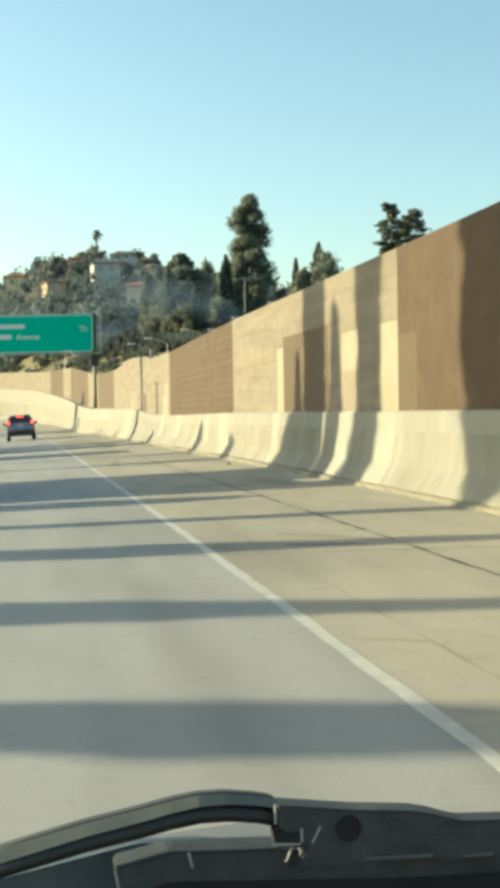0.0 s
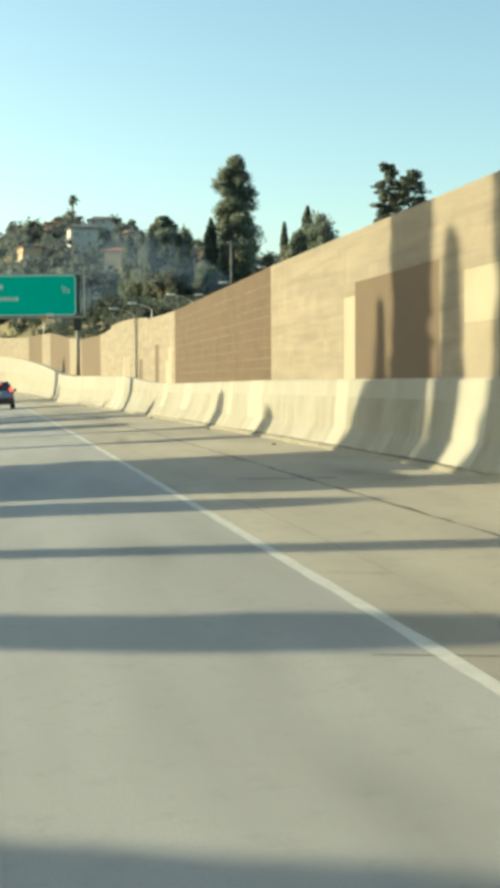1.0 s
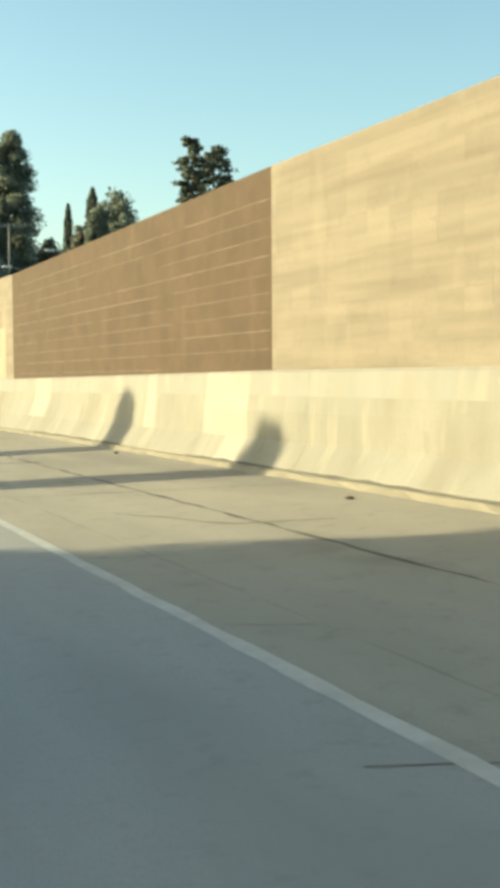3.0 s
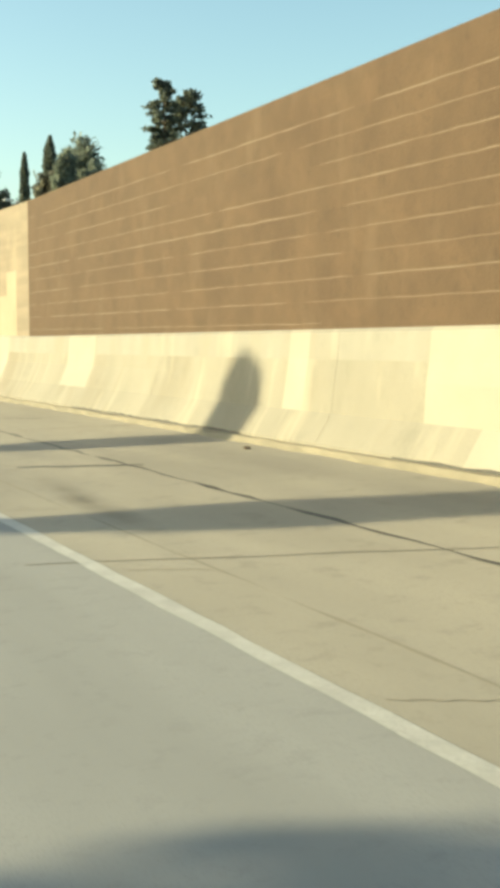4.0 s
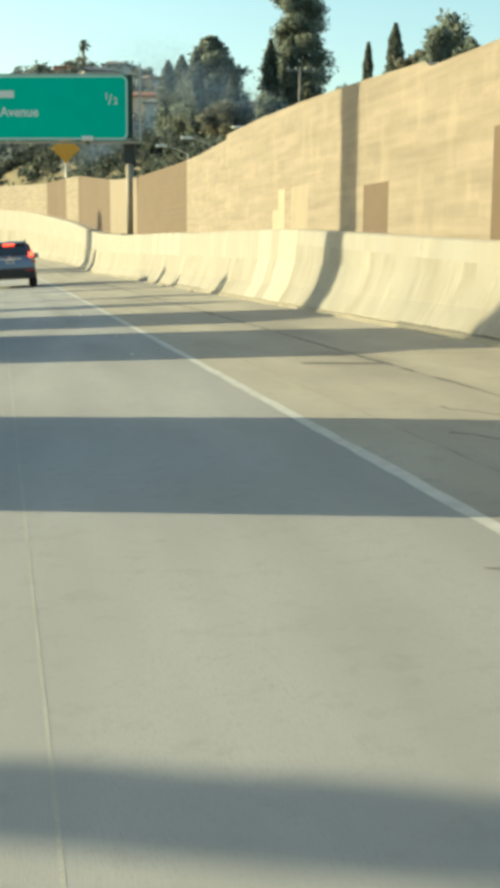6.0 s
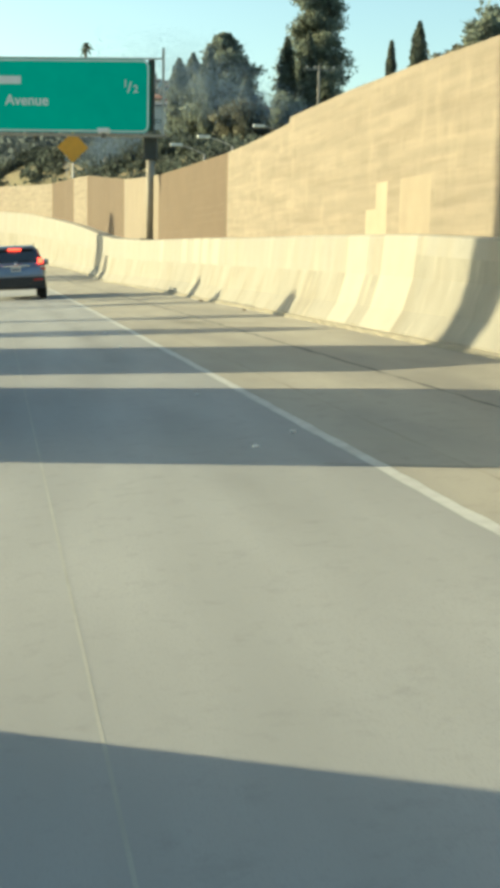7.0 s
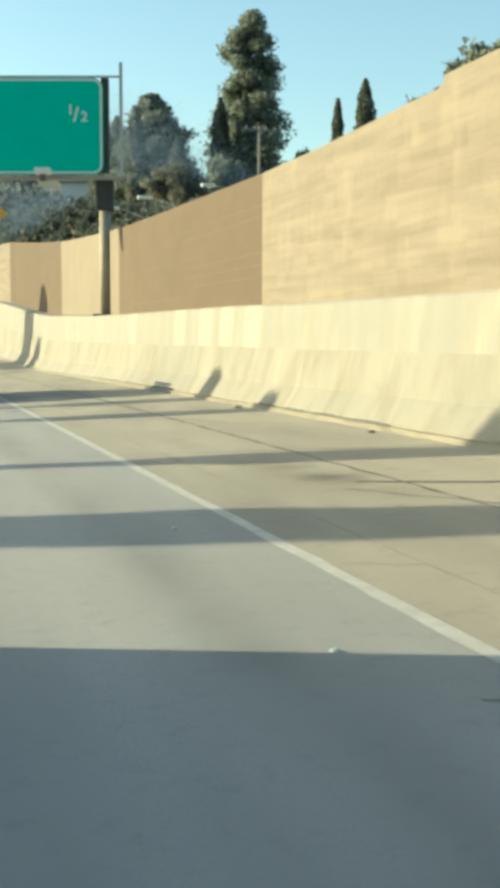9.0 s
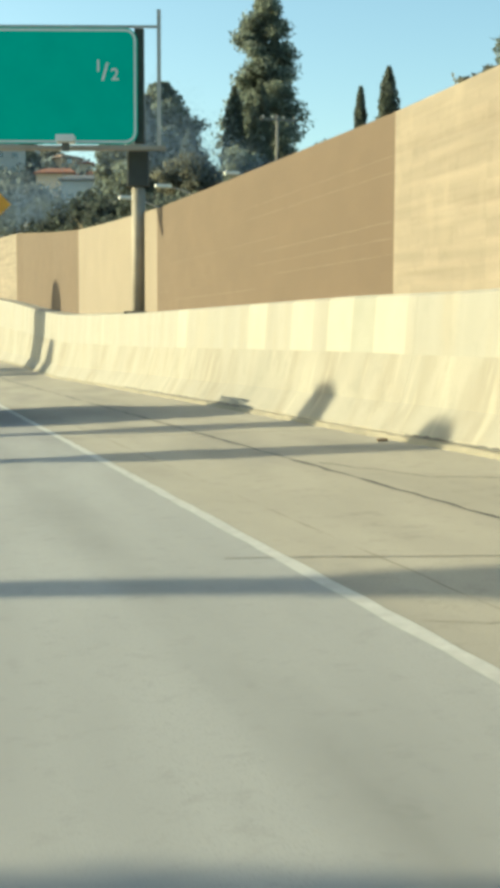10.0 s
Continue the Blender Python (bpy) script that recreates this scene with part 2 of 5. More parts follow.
def box(bm, lo, hi, bevel=0.0):
    lo, hi = Vector(lo), Vector(hi)
    r = bmesh.ops.create_cube(bm, size=1.0, matrix=Matrix.LocRotScale((lo + hi) / 2, None, hi - lo))
    if bevel:
        es = {e for v in r["verts"] for e in v.link_edges}
        bmesh.ops.bevel(bm, geom=list(es), offset=bevel, segments=2, affect='EDGES', profile=0.6)
    return bm


def rod(bm, a, b, ra, rb=None, seg=10):
    a, b = Vector(a), Vector(b)
    rb = ra if rb is None else rb
    d = b - a
    m = Matrix.Translation((a + b) / 2) @ d.to_track_quat('Z', 'Y').to_matrix().to_4x4()
    bmesh.ops.create_cone(bm, cap_ends=True, segments=seg, radius1=ra, radius2=rb, depth=d.length, matrix=m)
    return bm


def smooth_bm(bm):
    for f in bm.faces:
        f.smooth = True
    return bm


def loft(bm, rings, close=True, caps=True):
    """Skin a list of rings of equal length."""
    rows = [[bm.verts.new(p) for p in r] for r in rings]
    n = len(rows[0])
    for a, b in zip(rows, rows[1:]):
        for i in range(n if close else n - 1):
            j = (i + 1) % n
            bm.faces.new((a[i], a[j], b[j], b[i]))
    if caps:
        bm.faces.new(rows[0][::-1])
        bm.faces.new(rows[-1])
    bmesh.ops.recalc_face_normals(bm, faces=bm.faces)
    return bm


def curve_at(table, y):
    ys = [p[0] for p in table]
    return float(np.interp(y, ys, [p[1] for p in table]))


# ---- lie of the road: plan bend, banking and long profile ----
def bend(y):
    d = y / 35.8
    far = max(0.0, y - 97.0)
    return -(0.537 * d + 0.036 * d * d) - far * far / 340.0 if y > 0 else -0.015 * y


def ground(x, y):
    """Height of the carriageway at a lane offset x; lane offset 3.89 is the edge line."""
    d = min(max(y, 0.0), 100.0) / 35.8
    return 0.0611 * (x + max(bend(y), -6)) + 0.037 * d - 0.061 * d * d + max(0.0, y - 100.0) * 0.03


def on_road(x, y, up=0.0):
    return Vector((x + bend(y), y, ground(x, y) + up))


TOE = 7.02
WALL_X = [(-30, 7.55), (0, 7.25), (16, 7.08), (23.5, 6.92), (29, 6.80), (43, 6.75), (48, 6.68), (60, 6.64), (74, 6.60), (82, 6.48), (90, 6.30), (101, 6.12),
          (106, 5.80), (112, 5.20), (120, 3.95), (130, 1.80), (140, -0.9), (150, -4.1), (170, -12.0)]
WALL_FOOT = [(-30, 1.48), (29, 1.48), (43, 1.40), (48, 1.44), (52, 1.56), (57.6, 1.71), (63.2, 1.76), (71, 1.78), (74, 1.83), (88, 1.89), (101, 2.08), (106, 2.32), (113, 2.86), (130, 4.0), (170, 5.6)]
WALL_TOP = [(-30, 3.72), (16, 3.70), (29, 3.67), (43, 3.62), (50.3, 3.70), (50.6, 3.80), (53.5, 3.93), (57.8, 4.08), (61.6, 4.17), (66.3, 4.20), (66.4, 4.08), (71, 4.04), (74, 4.06), (88, 4.29), (96, 4.61),
            (101, 4.86), (106, 5.18), (113, 5.68), (118, 5.75), (124, 5.7), (140, 6.2), (170, 7.2)]


def wx(y): return curve_at(WALL_X, y)
def wfoot(y): return curve_at(WALL_FOOT, y)
def wtop(y): return curve_at(WALL_TOP, y)


# painted-over stretches of the block wall: y from, y to, lowest and highest edge (None: full height), paint
PATCHES = [(15.45, 16.2, 0, 2.55, 3), (10.5, 16.27, 0, None, 1), (16.27, 17.1, 0, 2.65, 2), (18.2, 19.2, 2.05, 2.62, 2), (18.2, 19.2, 0, 2.05, 4), (20.05, 23.52, 0, 2.83, 3), (23.52, 24.1, 0, 2.75, 2),
           (29.08, 43.19, 0, None, 1), (44.05, 44.65, 0, 2.5, 2), (44.65, 45.3, 0, 2.02, 2), (47.0, 48.0, 0, 2.69, 3), (52.05, 53.4, 0, 2.22, 3),
           (57.2, 58.6, 0, 2.6, 4), (59.25, 59.85, 0, 2.5, 2), (59.85, 60.4, 0, 2.2, 2), (73.9, 88.2, 0, None, 3), (88.2, 101.0, 0, None, 5), (101.0, 113.1, 0, None, 3), (117.0, 123.0, 0, None, 3)]
# repainted stretches of the barrier: y from, y to, paint
B_PATCHES = [(16.2, 17.1, 1), (18.3, 19.2, 1), (23.6, 24.3, 1), (29.6, 31.0, 1), (33.0, 33.4, 1), (39.4, 40.62, 1), (44.1, 44.95, 1), (57.0, 58.5, 1), (59.25, 60.35, 1), (72.3, 73.25, 1), (73.25, 74.0, 2), (74.0, 74.9, 1), (75.5, 76.4, 1), (77.7, 78.7, 1),
             (83, 83.8, 1), (91.0, 91.9, 2)]


# ---- carriageway ----
def strip(name, x0, x1, ys, up, mats, nx=1, ragged=0.0):
    rng = random.Random(len(ys) * 7 + int(x0 * 100))
    v, f = [], []
    for y in ys:
        for k in range(nx + 1):
            x = x0 + (x1 - x0) * k / nx
            v.append(on_road(x + (rng.uniform(-ragged, ragged) if ragged else 0), y, up))
    for a in range(len(ys) - 1):
        for k in range(nx):
            i = a * (nx + 1) + k
            f.append((i, i + 1, i + nx + 2, i + nx + 1))
    return mesh(name, v, f, mats)


ROAD_YS = [y * 2.0 - 40 for y in range(0, 106)]
road = thing("road", "pale grey concrete freeway carriageway with worn wheel tracks", "road", kind="structure", data=strip("road", -14.0, 3.885, ROAD_YS, 0.0, ROAD, 9))
shoulder = thing("shoulder", "tan concrete hard shoulder beside the barrier", "road shoulder", kind="structure",
                 data=strip("shoulder", 3.885, 7.3, ROAD_YS, 0.0, SHOULDER, 4))
edge_line = thing("edge_line", "worn solid white painted line along the lane edge", "road marking", kind="structure",
                  data=strip("edge_line", 3.846, 3.928, [y * 0.25 - 30 for y in range(0, 700)], 0.002, PAINT, 1, 0.008))
for x0, w_, r_ in ((5.49, 0.034, 0.02), (4.36, 0.010, 0.010), (1.95, 0.012, 0.0), (0.17, 0.02, 0.0)):
    j = thing("pavement_joint", "dark tarred joint running along the concrete slabs", "pavement joint", "slab joints", "structure",
              strip("pavement_joint", x0 - w_ / 2, x0 + w_ / 2, [y * 0.3 - 30 for y in range(0, 560)], 0.0013 if x0 > 3 else 0.0006, TAR if x0 > 5 else JOINT_FAINT if x0 > 3 else JOINT_PALE, 1, r_))


def cross_joint(x0, x1, y, slope, w, mat, label):
    n = 14
    rng = random.Random(int(y * 100))
    v, f = [], []
    for k in range(n + 1):
        x = x0 + (x1 - x0) * k / n
        e = rng.uniform(-0.015, 0.015)
        v += [on_road(x, y + slope * (x - x0) - w / 2 + e, 0.0018), on_road(x, y + slope * (x - x0) + w / 2 + e, 0.0018)]
        if k:
            f.append((2 * k - 2, 2 * k, 2 * k + 1, 2 * k - 1))
    return thing("cross_joint", label, "pavement joint", "slab cross joints", "structure", mesh("cross_joint", v, f, mat))


for k in range(9):
    cross_joint(3.6, 6.9, 1.7 + 9.2 * k, -0.57, 0.022, JOINT_DARK, "thin dark transverse joint across the shoulder")
for x0, x1, y0, w_ in ((4.7, 5.6, 33.64, 0.09), (4.8, 5.8, 20.1, 0.10), (4.8, 5.5, 46.2, 0.16), (5.2, 6.2, 62.3, 0.10), (4.6, 5.2, 11.0, 0.08)):
    cross_joint(x0, x1, y0, -0.85, w_, TAR, "dark asphalt repair patch on the shoulder")


# ---- concrete barrier ----
def barrier_profile(y):
    """Safety shape, from the road up: distance behind the toe and height, then the back."""
    toe = on_road(TOE, y)
    h = wfoot(y) - toe.z
    back = wx(y) + 0.02 - toe.x
    full = h
    k = min(max((h - 1.0) / 0.9, 0.0), 1.0)
    h -= 0.05 * k
    mid = h * (0.60 - 0.04 * k)
    face = min(back - 0.06, 0.33 + 0.06 * k)
    pts = [(0.0, -0.05), (0.0, 0.08), (0.15 + 0.04 * k, 0.33 + 0.06 * k), (face - 0.055, mid), (face - 0.03, h - 0.27), (face - 0.01, h - 0.03), (face + 0.02, h), (back + 0.30, full), (back + 0.30, -0.1)]
    return toe, pts


def barrier_segment(y0, y1):
    cuts = sorted({y0 + 0.002, y1 - 0.002, *(c for p in B_PATCHES for c in p[:2] if y0 + 0.05 < c < y1 - 0.05), *[y0 + (y1 - y0) * k / 4 for k in (1, 2, 3)]})
    v, f, idx = [], [], []
    for y in cuts:
        toe, pts = barrier_profile(y)
        v += [(toe.x + a, y, toe.z + b) for a, b in pts]
    n = 9
    for c in range(len(cuts) - 1):
        m = (cuts[c] + cuts[c + 1]) / 2
        paint = next((p[2] for p in B_PATCHES if p[0] <= m <= p[1]), 0)
        for k in range(n):
            a, b = c * n + k, c * n + (k + 1) % n
            f.append((a, a + n, b + n, b))
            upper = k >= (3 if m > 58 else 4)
            bare = (k < 2 and 30 < m < 50) or (k < 3 and m > 62)
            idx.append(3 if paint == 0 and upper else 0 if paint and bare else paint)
    f += [tuple(range(n)), tuple(reversed(range(len(v) - n, len(v))))]
    idx += [0, 0]
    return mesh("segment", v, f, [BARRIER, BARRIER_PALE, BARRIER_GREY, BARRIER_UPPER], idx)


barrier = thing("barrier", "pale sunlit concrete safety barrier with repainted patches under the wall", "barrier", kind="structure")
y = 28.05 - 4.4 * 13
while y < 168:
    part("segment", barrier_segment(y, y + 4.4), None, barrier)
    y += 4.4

lip_v, lip_f = [], []
lip_rng = random.Random(9)
for k in range(560):
    y = -30 + 0.3 * k
    a, e = on_road(TOE - 0.09 + lip_rng.uniform(-0.02, 0.02), y, 0.0), on_road(TOE - 0.05 + lip_rng.uniform(-0.012, 0.012), y, 0.05 + lip_rng.uniform(-0.012, 0.008))
    g_ = on_road(TOE + 0.01, y, 0.056)
    lip_v += [a, e, g_]
    if k:
        i = 3 * k
        lip_f += [(i - 3, i, i + 1, i - 2), (i - 2, i + 1, i + 2, i - 1)]
thing("barrier_lip", "pale mortar lip along the foot of the barrier", "kerb", kind="structure", data=mesh("barrier_lip", lip_v, lip_f, LIP))
for a, b in ((-20, 9), (18.5, 31.2), (34, 39.5), (46.5, 50), (66, 71.5), (78, 88)):
    v_, f_ = [], []
    for k in range(41):
        y = a + (b - a) * k / 40
        d = 0.012 + 0.018 * abs(math.sin(k * 1.7) * math.sin(k * 0.31))
        v_ += [on_road(TOE - 0.005, y, 0.050), on_road(TOE - 0.005, y, 0.052 + 1.2 * d)]
        if k:
            f_.append((2 * k - 2, 2 * k, 2 * k + 1, 2 * k - 1))
    thing("toe_crack", "dark open crack along the foot of the barrier", "crack", "toe cracks", "structure", mesh("toe_crack", v_, f_, TAR))


def wandering_crack(pts, w, seed):
    rng_ = random.Random(seed)
    v_, f_ = [], []
    for (xa, ya), (xb, yb) in zip(pts, pts[1:]):
        for k in range(8):
            u = k / 8
            x, y = xa + (xb - xa) * u + rng_.uniform(-0.03, 0.03), ya + (yb - ya) * u
            d = w * rng_.uniform(0.5, 1.2)
            v_ += [on_road(x - d / 2, y - d / 2, 0.0016), on_road(x + d / 2, y + d / 2, 0.0016)]
    f_ = [(2 * k, 2 * k + 2, 2 * k + 3, 2 * k + 1) for k in range(len(v_) // 2 - 1)]
    thing("pavement_crack", "thin wandering crack in the shoulder concrete", "crack", "shoulder cracks", "structure", mesh("pavement_crack", v_, f_, JOINT_DARK))


wandering_crack([(4.6, 41.5), (5.1, 40.2), (5.9, 39.6), (6.4, 38.6)], 0.03, 1)
wandering_crack([(4.9, 42.6), (5.4, 41.2), (5.3, 40.0)], 0.025, 2)
wandering_crack([(5.0, 62.0), (5.6, 60.6), (6.3, 60.1)], 0.03, 3)
wandering_crack([(4.8, 26.8), (5.3, 25.4), (6.1, 25.0)], 0.03, 4)
wandering_crack([(5.6, 70.2), (6.0, 68.6), (6.6, 68.0)], 0.025, 5)
wandering_crack([(4.7, 12.0), (5.4, 10.8), (6.0, 10.5)], 0.03, 6)
for k in range(34):
    cross_joint(3.98, 4.34, 2.4 + 2.2 * k + 0.3 * math.sin(k * 2.1), -0.75, 0.012, JOINT_FAINT, "short dark saw-cut beside the edge line")


def blotch(name, colour, scale, amount, lo, hi):
    """A stain that breaks up into the surface under it."""
    m = material(name, colour, 0.8, var=0.15, bump=0)
    n, l = m.node_tree.nodes, m.node_tree.links
    t, x, tr, tc = n.new("ShaderNodeTexNoise"), n.new("ShaderNodeMixShader"), n.new("ShaderNodeBsdfTransparent"), n.new("ShaderNodeTexCoord")
    t.inputs["Scale"].default_value, t.inputs["Detail"].default_value = scale, 7
    g = n.new("ShaderNodeMapRange")
    g.inputs["From Min"].default_value, g.inputs["From Max"].default_value, g.inputs["To Max"].default_value = lo, hi, amount
    l.new(tc.outputs["Object"], t.inputs["Vector"])
    l.new(t.outputs["Fac"], g.inputs["Value"])
    uv, fade = n.new("ShaderNodeSeparateXYZ"), g.outputs["Result"]
    l.new(tc.outputs["UV"], uv.inputs[0])
    for axis in (0, 1):
        a, k = n.new("ShaderNodeMath"), n.new("ShaderNodeMath")
        a.operation, k.operation = 'PINGPONG', 'MULTIPLY'
        a.inputs[1].default_value = 1.0
        l.new(uv.outputs[axis], a.inputs[0])
        l.new(a.outputs[0], k.inputs[0])
        l.new(fade, k.inputs[1])
        fade = k.outputs[0]
    l.new(fade, x.inputs[0])
    l.new(tr.outputs[0], x.inputs[1])
    l.new(n["Principled BSDF"].outputs[0], x.inputs[2])
    l.new(x.outputs[0], n["Material Output"].inputs["Surface"])
    return m


OIL = blotch("oil_stain", (0.07, 0.066, 0.06), 1.6, 0.42, 0.36, 0.66)
TYRE_MARK = blotch("tyre_mark", (0.09, 0.088, 0.082), 0.6, 0.16, 0.36, 0.66)


def smear(name, label, pts, w, mat, seed):
    """A long stain along the road: lane offset and distance of its middle."""
    rng_ = random.Random(seed)
    v_, f_ = [], []
    (ya, yb) = pts[0][1], pts[-1][1]
    n = int(abs(yb - ya) / 0.15)
    for k in range(n + 1):
        u = k / n
        y = ya + (yb - ya) * u
        x = float(np.interp(y, [p[1] for p in pts], [p[0] for p in pts]))
        d = w * rng_.uniform(0.9, 1.1)
        v_ += [on_road(x - d, y, 0.0009), on_road(x + d, y, 0.0009)]
        if k:
            f_.append((2 * k - 2, 2 * k - 1, 2 * k + 1, 2 * k))
    me = mesh(name, v_, f_, mat)
    uv = me.uv_layers.new(name="stain")
    for lp in me.loops:
        k, side = divmod(lp.vertex_index, 2)
        uv.data[lp.index].uv = (side * 2.0, 2.0 * k / n)
    thing(name, label, "stain", name + "s", "structure", me)


for i, (pts, w_) in enumerate((([(4.40, 28.8), (4.55, 31.0), (4.68, 33.4)], 0.17), ([(5.6, 22.2), (5.3, 24.5)], 0.3), ([(5.35, 37.9), (5.0, 40.2)], 0.34), ([(5.6, 45.4), (5.2, 47.5)], 0.3),
                               ([(5.3, 61.0), (5.0, 64.5)], 0.35), ([(6.4, 18.0), (6.1, 20.5)], 0.35))):
    smear("oil_stain", "dark oily stain on the shoulder concrete", pts, w_, OIL, 40 + i)
for i, (x0, ya, yb, w_) in enumerate(((1.35, -6, 34, 0.26), (3.05, -4, 26, 0.24), (1.3, 36, 90, 0.26), (3.0, 30, 88, 0.24))):
    smear("tyre_mark", "faint grey wheel track worn along the lane", [(x0, ya), (x0 + 0.08, (ya + yb) / 2), (x0, yb)], w_, TYRE_MARK, 60 + i)

# ---- block sound wall ----
COURSE, BLOCK_LEN = 0.203, 0.405


def paint_at(y, up):
    for a, b, low, h, p in PATCHES:
        if a <= y <= b and low <= up and (h is None or up <= h):
            return p
    return 0


def block_verts(y0, y1, z0, z1, proud):
    d0, d1 = wx(y0), wx(y1)
    b, c = 0.0026, 0.0003
    o = [(d0, y0, z0), (d1, y1, z0), (d1, y1, z1), (d0, y0, z1)]
    i = [(d0 - proud, y0 + c, z0 + b), (d1 - proud, y1 - c, z0 + b), (d1 - proud, y1 - c, z1 - b), (d0 - proud, y0 + c, z1 - b)]
    return o + i


BLOCK_FACES = [(4, 5, 6, 7), (0, 1, 5, 4), (1, 2, 6, 5), (2, 3, 7, 6), (3, 0, 4, 7)]


def courses(y_from, y_to):
    """The blocks of a stretch of wall, course by course: corners and paint."""
    edges = [c for p in PATCHES for c in p[:2]]
    rng = random.Random(5)
    row = 0
    while True:
        z0 = 1.30 + row * COURSE
        if z0 > 8:
            break
        y = y_from - (row % 2) * BLOCK_LEN / 2
        while y < y_to:
            nxt = y + BLOCK_LEN
            for e in edges:
                if y + 0.06 < e < nxt - 0.06:
                    nxt = e
            m = (y + nxt) / 2
            foot, top = wfoot(m), wtop(m)
            lo, hi = max(z0, foot - 0.02), min(z0 + COURSE, top - 0.10)
            if hi - lo > 0.012 and m > y_from - 0.1:
                yield y, nxt, lo, hi, 0.0016 + rng.choice((0, 0.0002, 0.0004)), paint_at(m, lo + 0.1)
            y = nxt
        row += 1


def wall_body(y_from, y_to):
    ys = [y_from + k * (y_to - y_from) / 130 for k in range(131)]
    ys = sorted(set(ys) | {50.3, 50.6, 66.3, 66.4, *(k[0] for k in WALL_X if y_from <= k[0] <= y_to)})
    v, f = [], []
    for y in ys:
        x = wx(y) + 0.008
        v += [(x, y, wfoot(y) - 0.25), (x, y, wtop(y) - 0.11), (x + 0.2, y, wtop(y) - 0.11), (x + 0.2, y, -0.4)]
    for a in range(len(ys) - 1):
        for k in range(4):
            f.append((4 * a + k, 4 * a + 4 + k, 4 * a + 4 + (k + 1) % 4, 4 * a + (k + 1) % 4))
    f += [(0, 1, 2, 3), tuple(len(v) - 4 + k for k in (3, 2, 1, 0))]
    return mesh("wall_east", v, f, MORTAR)


wall = thing("wall_east", "tan concrete block sound wall with brown painted-over rectangles", "wall", kind="structure", data=wall_body(-30, 168))


def cap_mesh():
    ys = sorted({-30 + k * 1.2 for k in range(166)} | {50.3, 50.6, 66.3, 66.4, *(k[0] for k in WALL_X if k[0] < 168), *(k[0] for k in WALL_TOP if k[0] < 168), *(c for p in PATCHES if p[3] is None for c in p[:2])})
    v, f, idx = [], [], []
    for y in ys:
        x, t = wx(y), wtop(y)
        v += [(x - 0.0026, y, t - 0.135), (x - 0.0024, y, t - 0.01), (x - 0.002, y, t), (x + 0.21, y, t), (x + 0.22, y, t - 0.10)]
    for a in range(len(ys) - 1):
        p = {1: 1, 3: 2, 5: 3}.get(paint_at((ys[a] + ys[a + 1]) / 2, 9.0), 0)
        for k in range(5):
            f.append((5 * a + k, 5 * a + 5 + k, 5 * a + 5 + (k + 1) % 5, 5 * a + (k + 1) % 5))
            idx.append(p)
    return mesh("capping", v, f, [BLOCK, BLOCK_BROWN, BROWN_LIGHT, TAN_SMOOTH], idx)


part("capping", cap_mesh(), None, wall)


# pale mortar showing through the brown paint along the bed joints
def bed_joints():
    rng_ = random.Random(21)
    v, f = [], []
    for a, b, low, h, p in PATCHES:
        if p not in (1, 3) or h is not None or a > 100 or a < 20:
            continue
        for row in range(1, 16):
            z = 1.30 + row * COURSE
            y = a + 0.02
            while y < b - 0.1:
                n = min(y + rng_.uniform(2.5, 8.0), b - 0.02)
                m = (y + n) / 2
                if wfoot(m) + 0.05 < z < wtop(m) - 0.13 and rng_.random() < (0.94 if b < 60 else 0.35):
                    w = rng_.choice((0.005, 0.006, 0.008)) * (1.0 if b < 60 else 0.6)
                    steps = max(int((n - y) / 0.2), 3)
                    k = len(v)
                    for q in range(steps + 1):
                        yy = y + (n - y) * q / steps
                        e = w * (0.2 if q in (0, steps) else rng_.uniform(0.35, 1.15))
                        x, off = wx(yy) - 0.0034, rng_.uniform(-0.004, 0.004)
                        v += [(x, yy, z + off - e), (x, yy, z + off + e)]
                        if q:
                            i = k + 2 * q
                            f.append((i - 2, i, i + 1, i - 1))
                y = n + rng_.uniform(0.02, 0.5)
    return mesh("mortar_lines", v, f, MORTAR_SHOWING)


tagged(part("mortar_lines", bed_joints(), None, wall, "pale mortar lines showing through the brown paint"), kind="stuff")

# ---- ground beyond the wall and the hillside ----
def land(x, y):
    """Height of the natural ground: low on the road side, a bank behind the wall, a ridge far off."""
    edge = wx(min(max(y, -30), 168)) if y < 168 else -12.0
    base = -0.8
    right = min(max((x - edge - 0.3) / 14.0, 0.0), 1.0)
    h = base + right * (3.2 + min(max(y, 0), 160) * 0.05)
    far = min(max((y - 150) / 330.0, 0.0), 1.0)
    s = far * far * (3 - 2 * far)
    ridge = 27 + 9 * math.sin(x * 0.021 + 0.6) + 5 * math.sin(x * 0.067) + 4 * noise.noise((x * 0.02, y * 0.02, 3.1))
    ridge += 15 * math.exp(-((x + 16) / 24) ** 2)
    h += s * ridge
    if y > 520:
        h -= min((y - 520) * 0.10, 62)
    return h + 0.5 * noise.noise((x * 0.05, y * 0.05, 0.0)) * (0.3 + right)


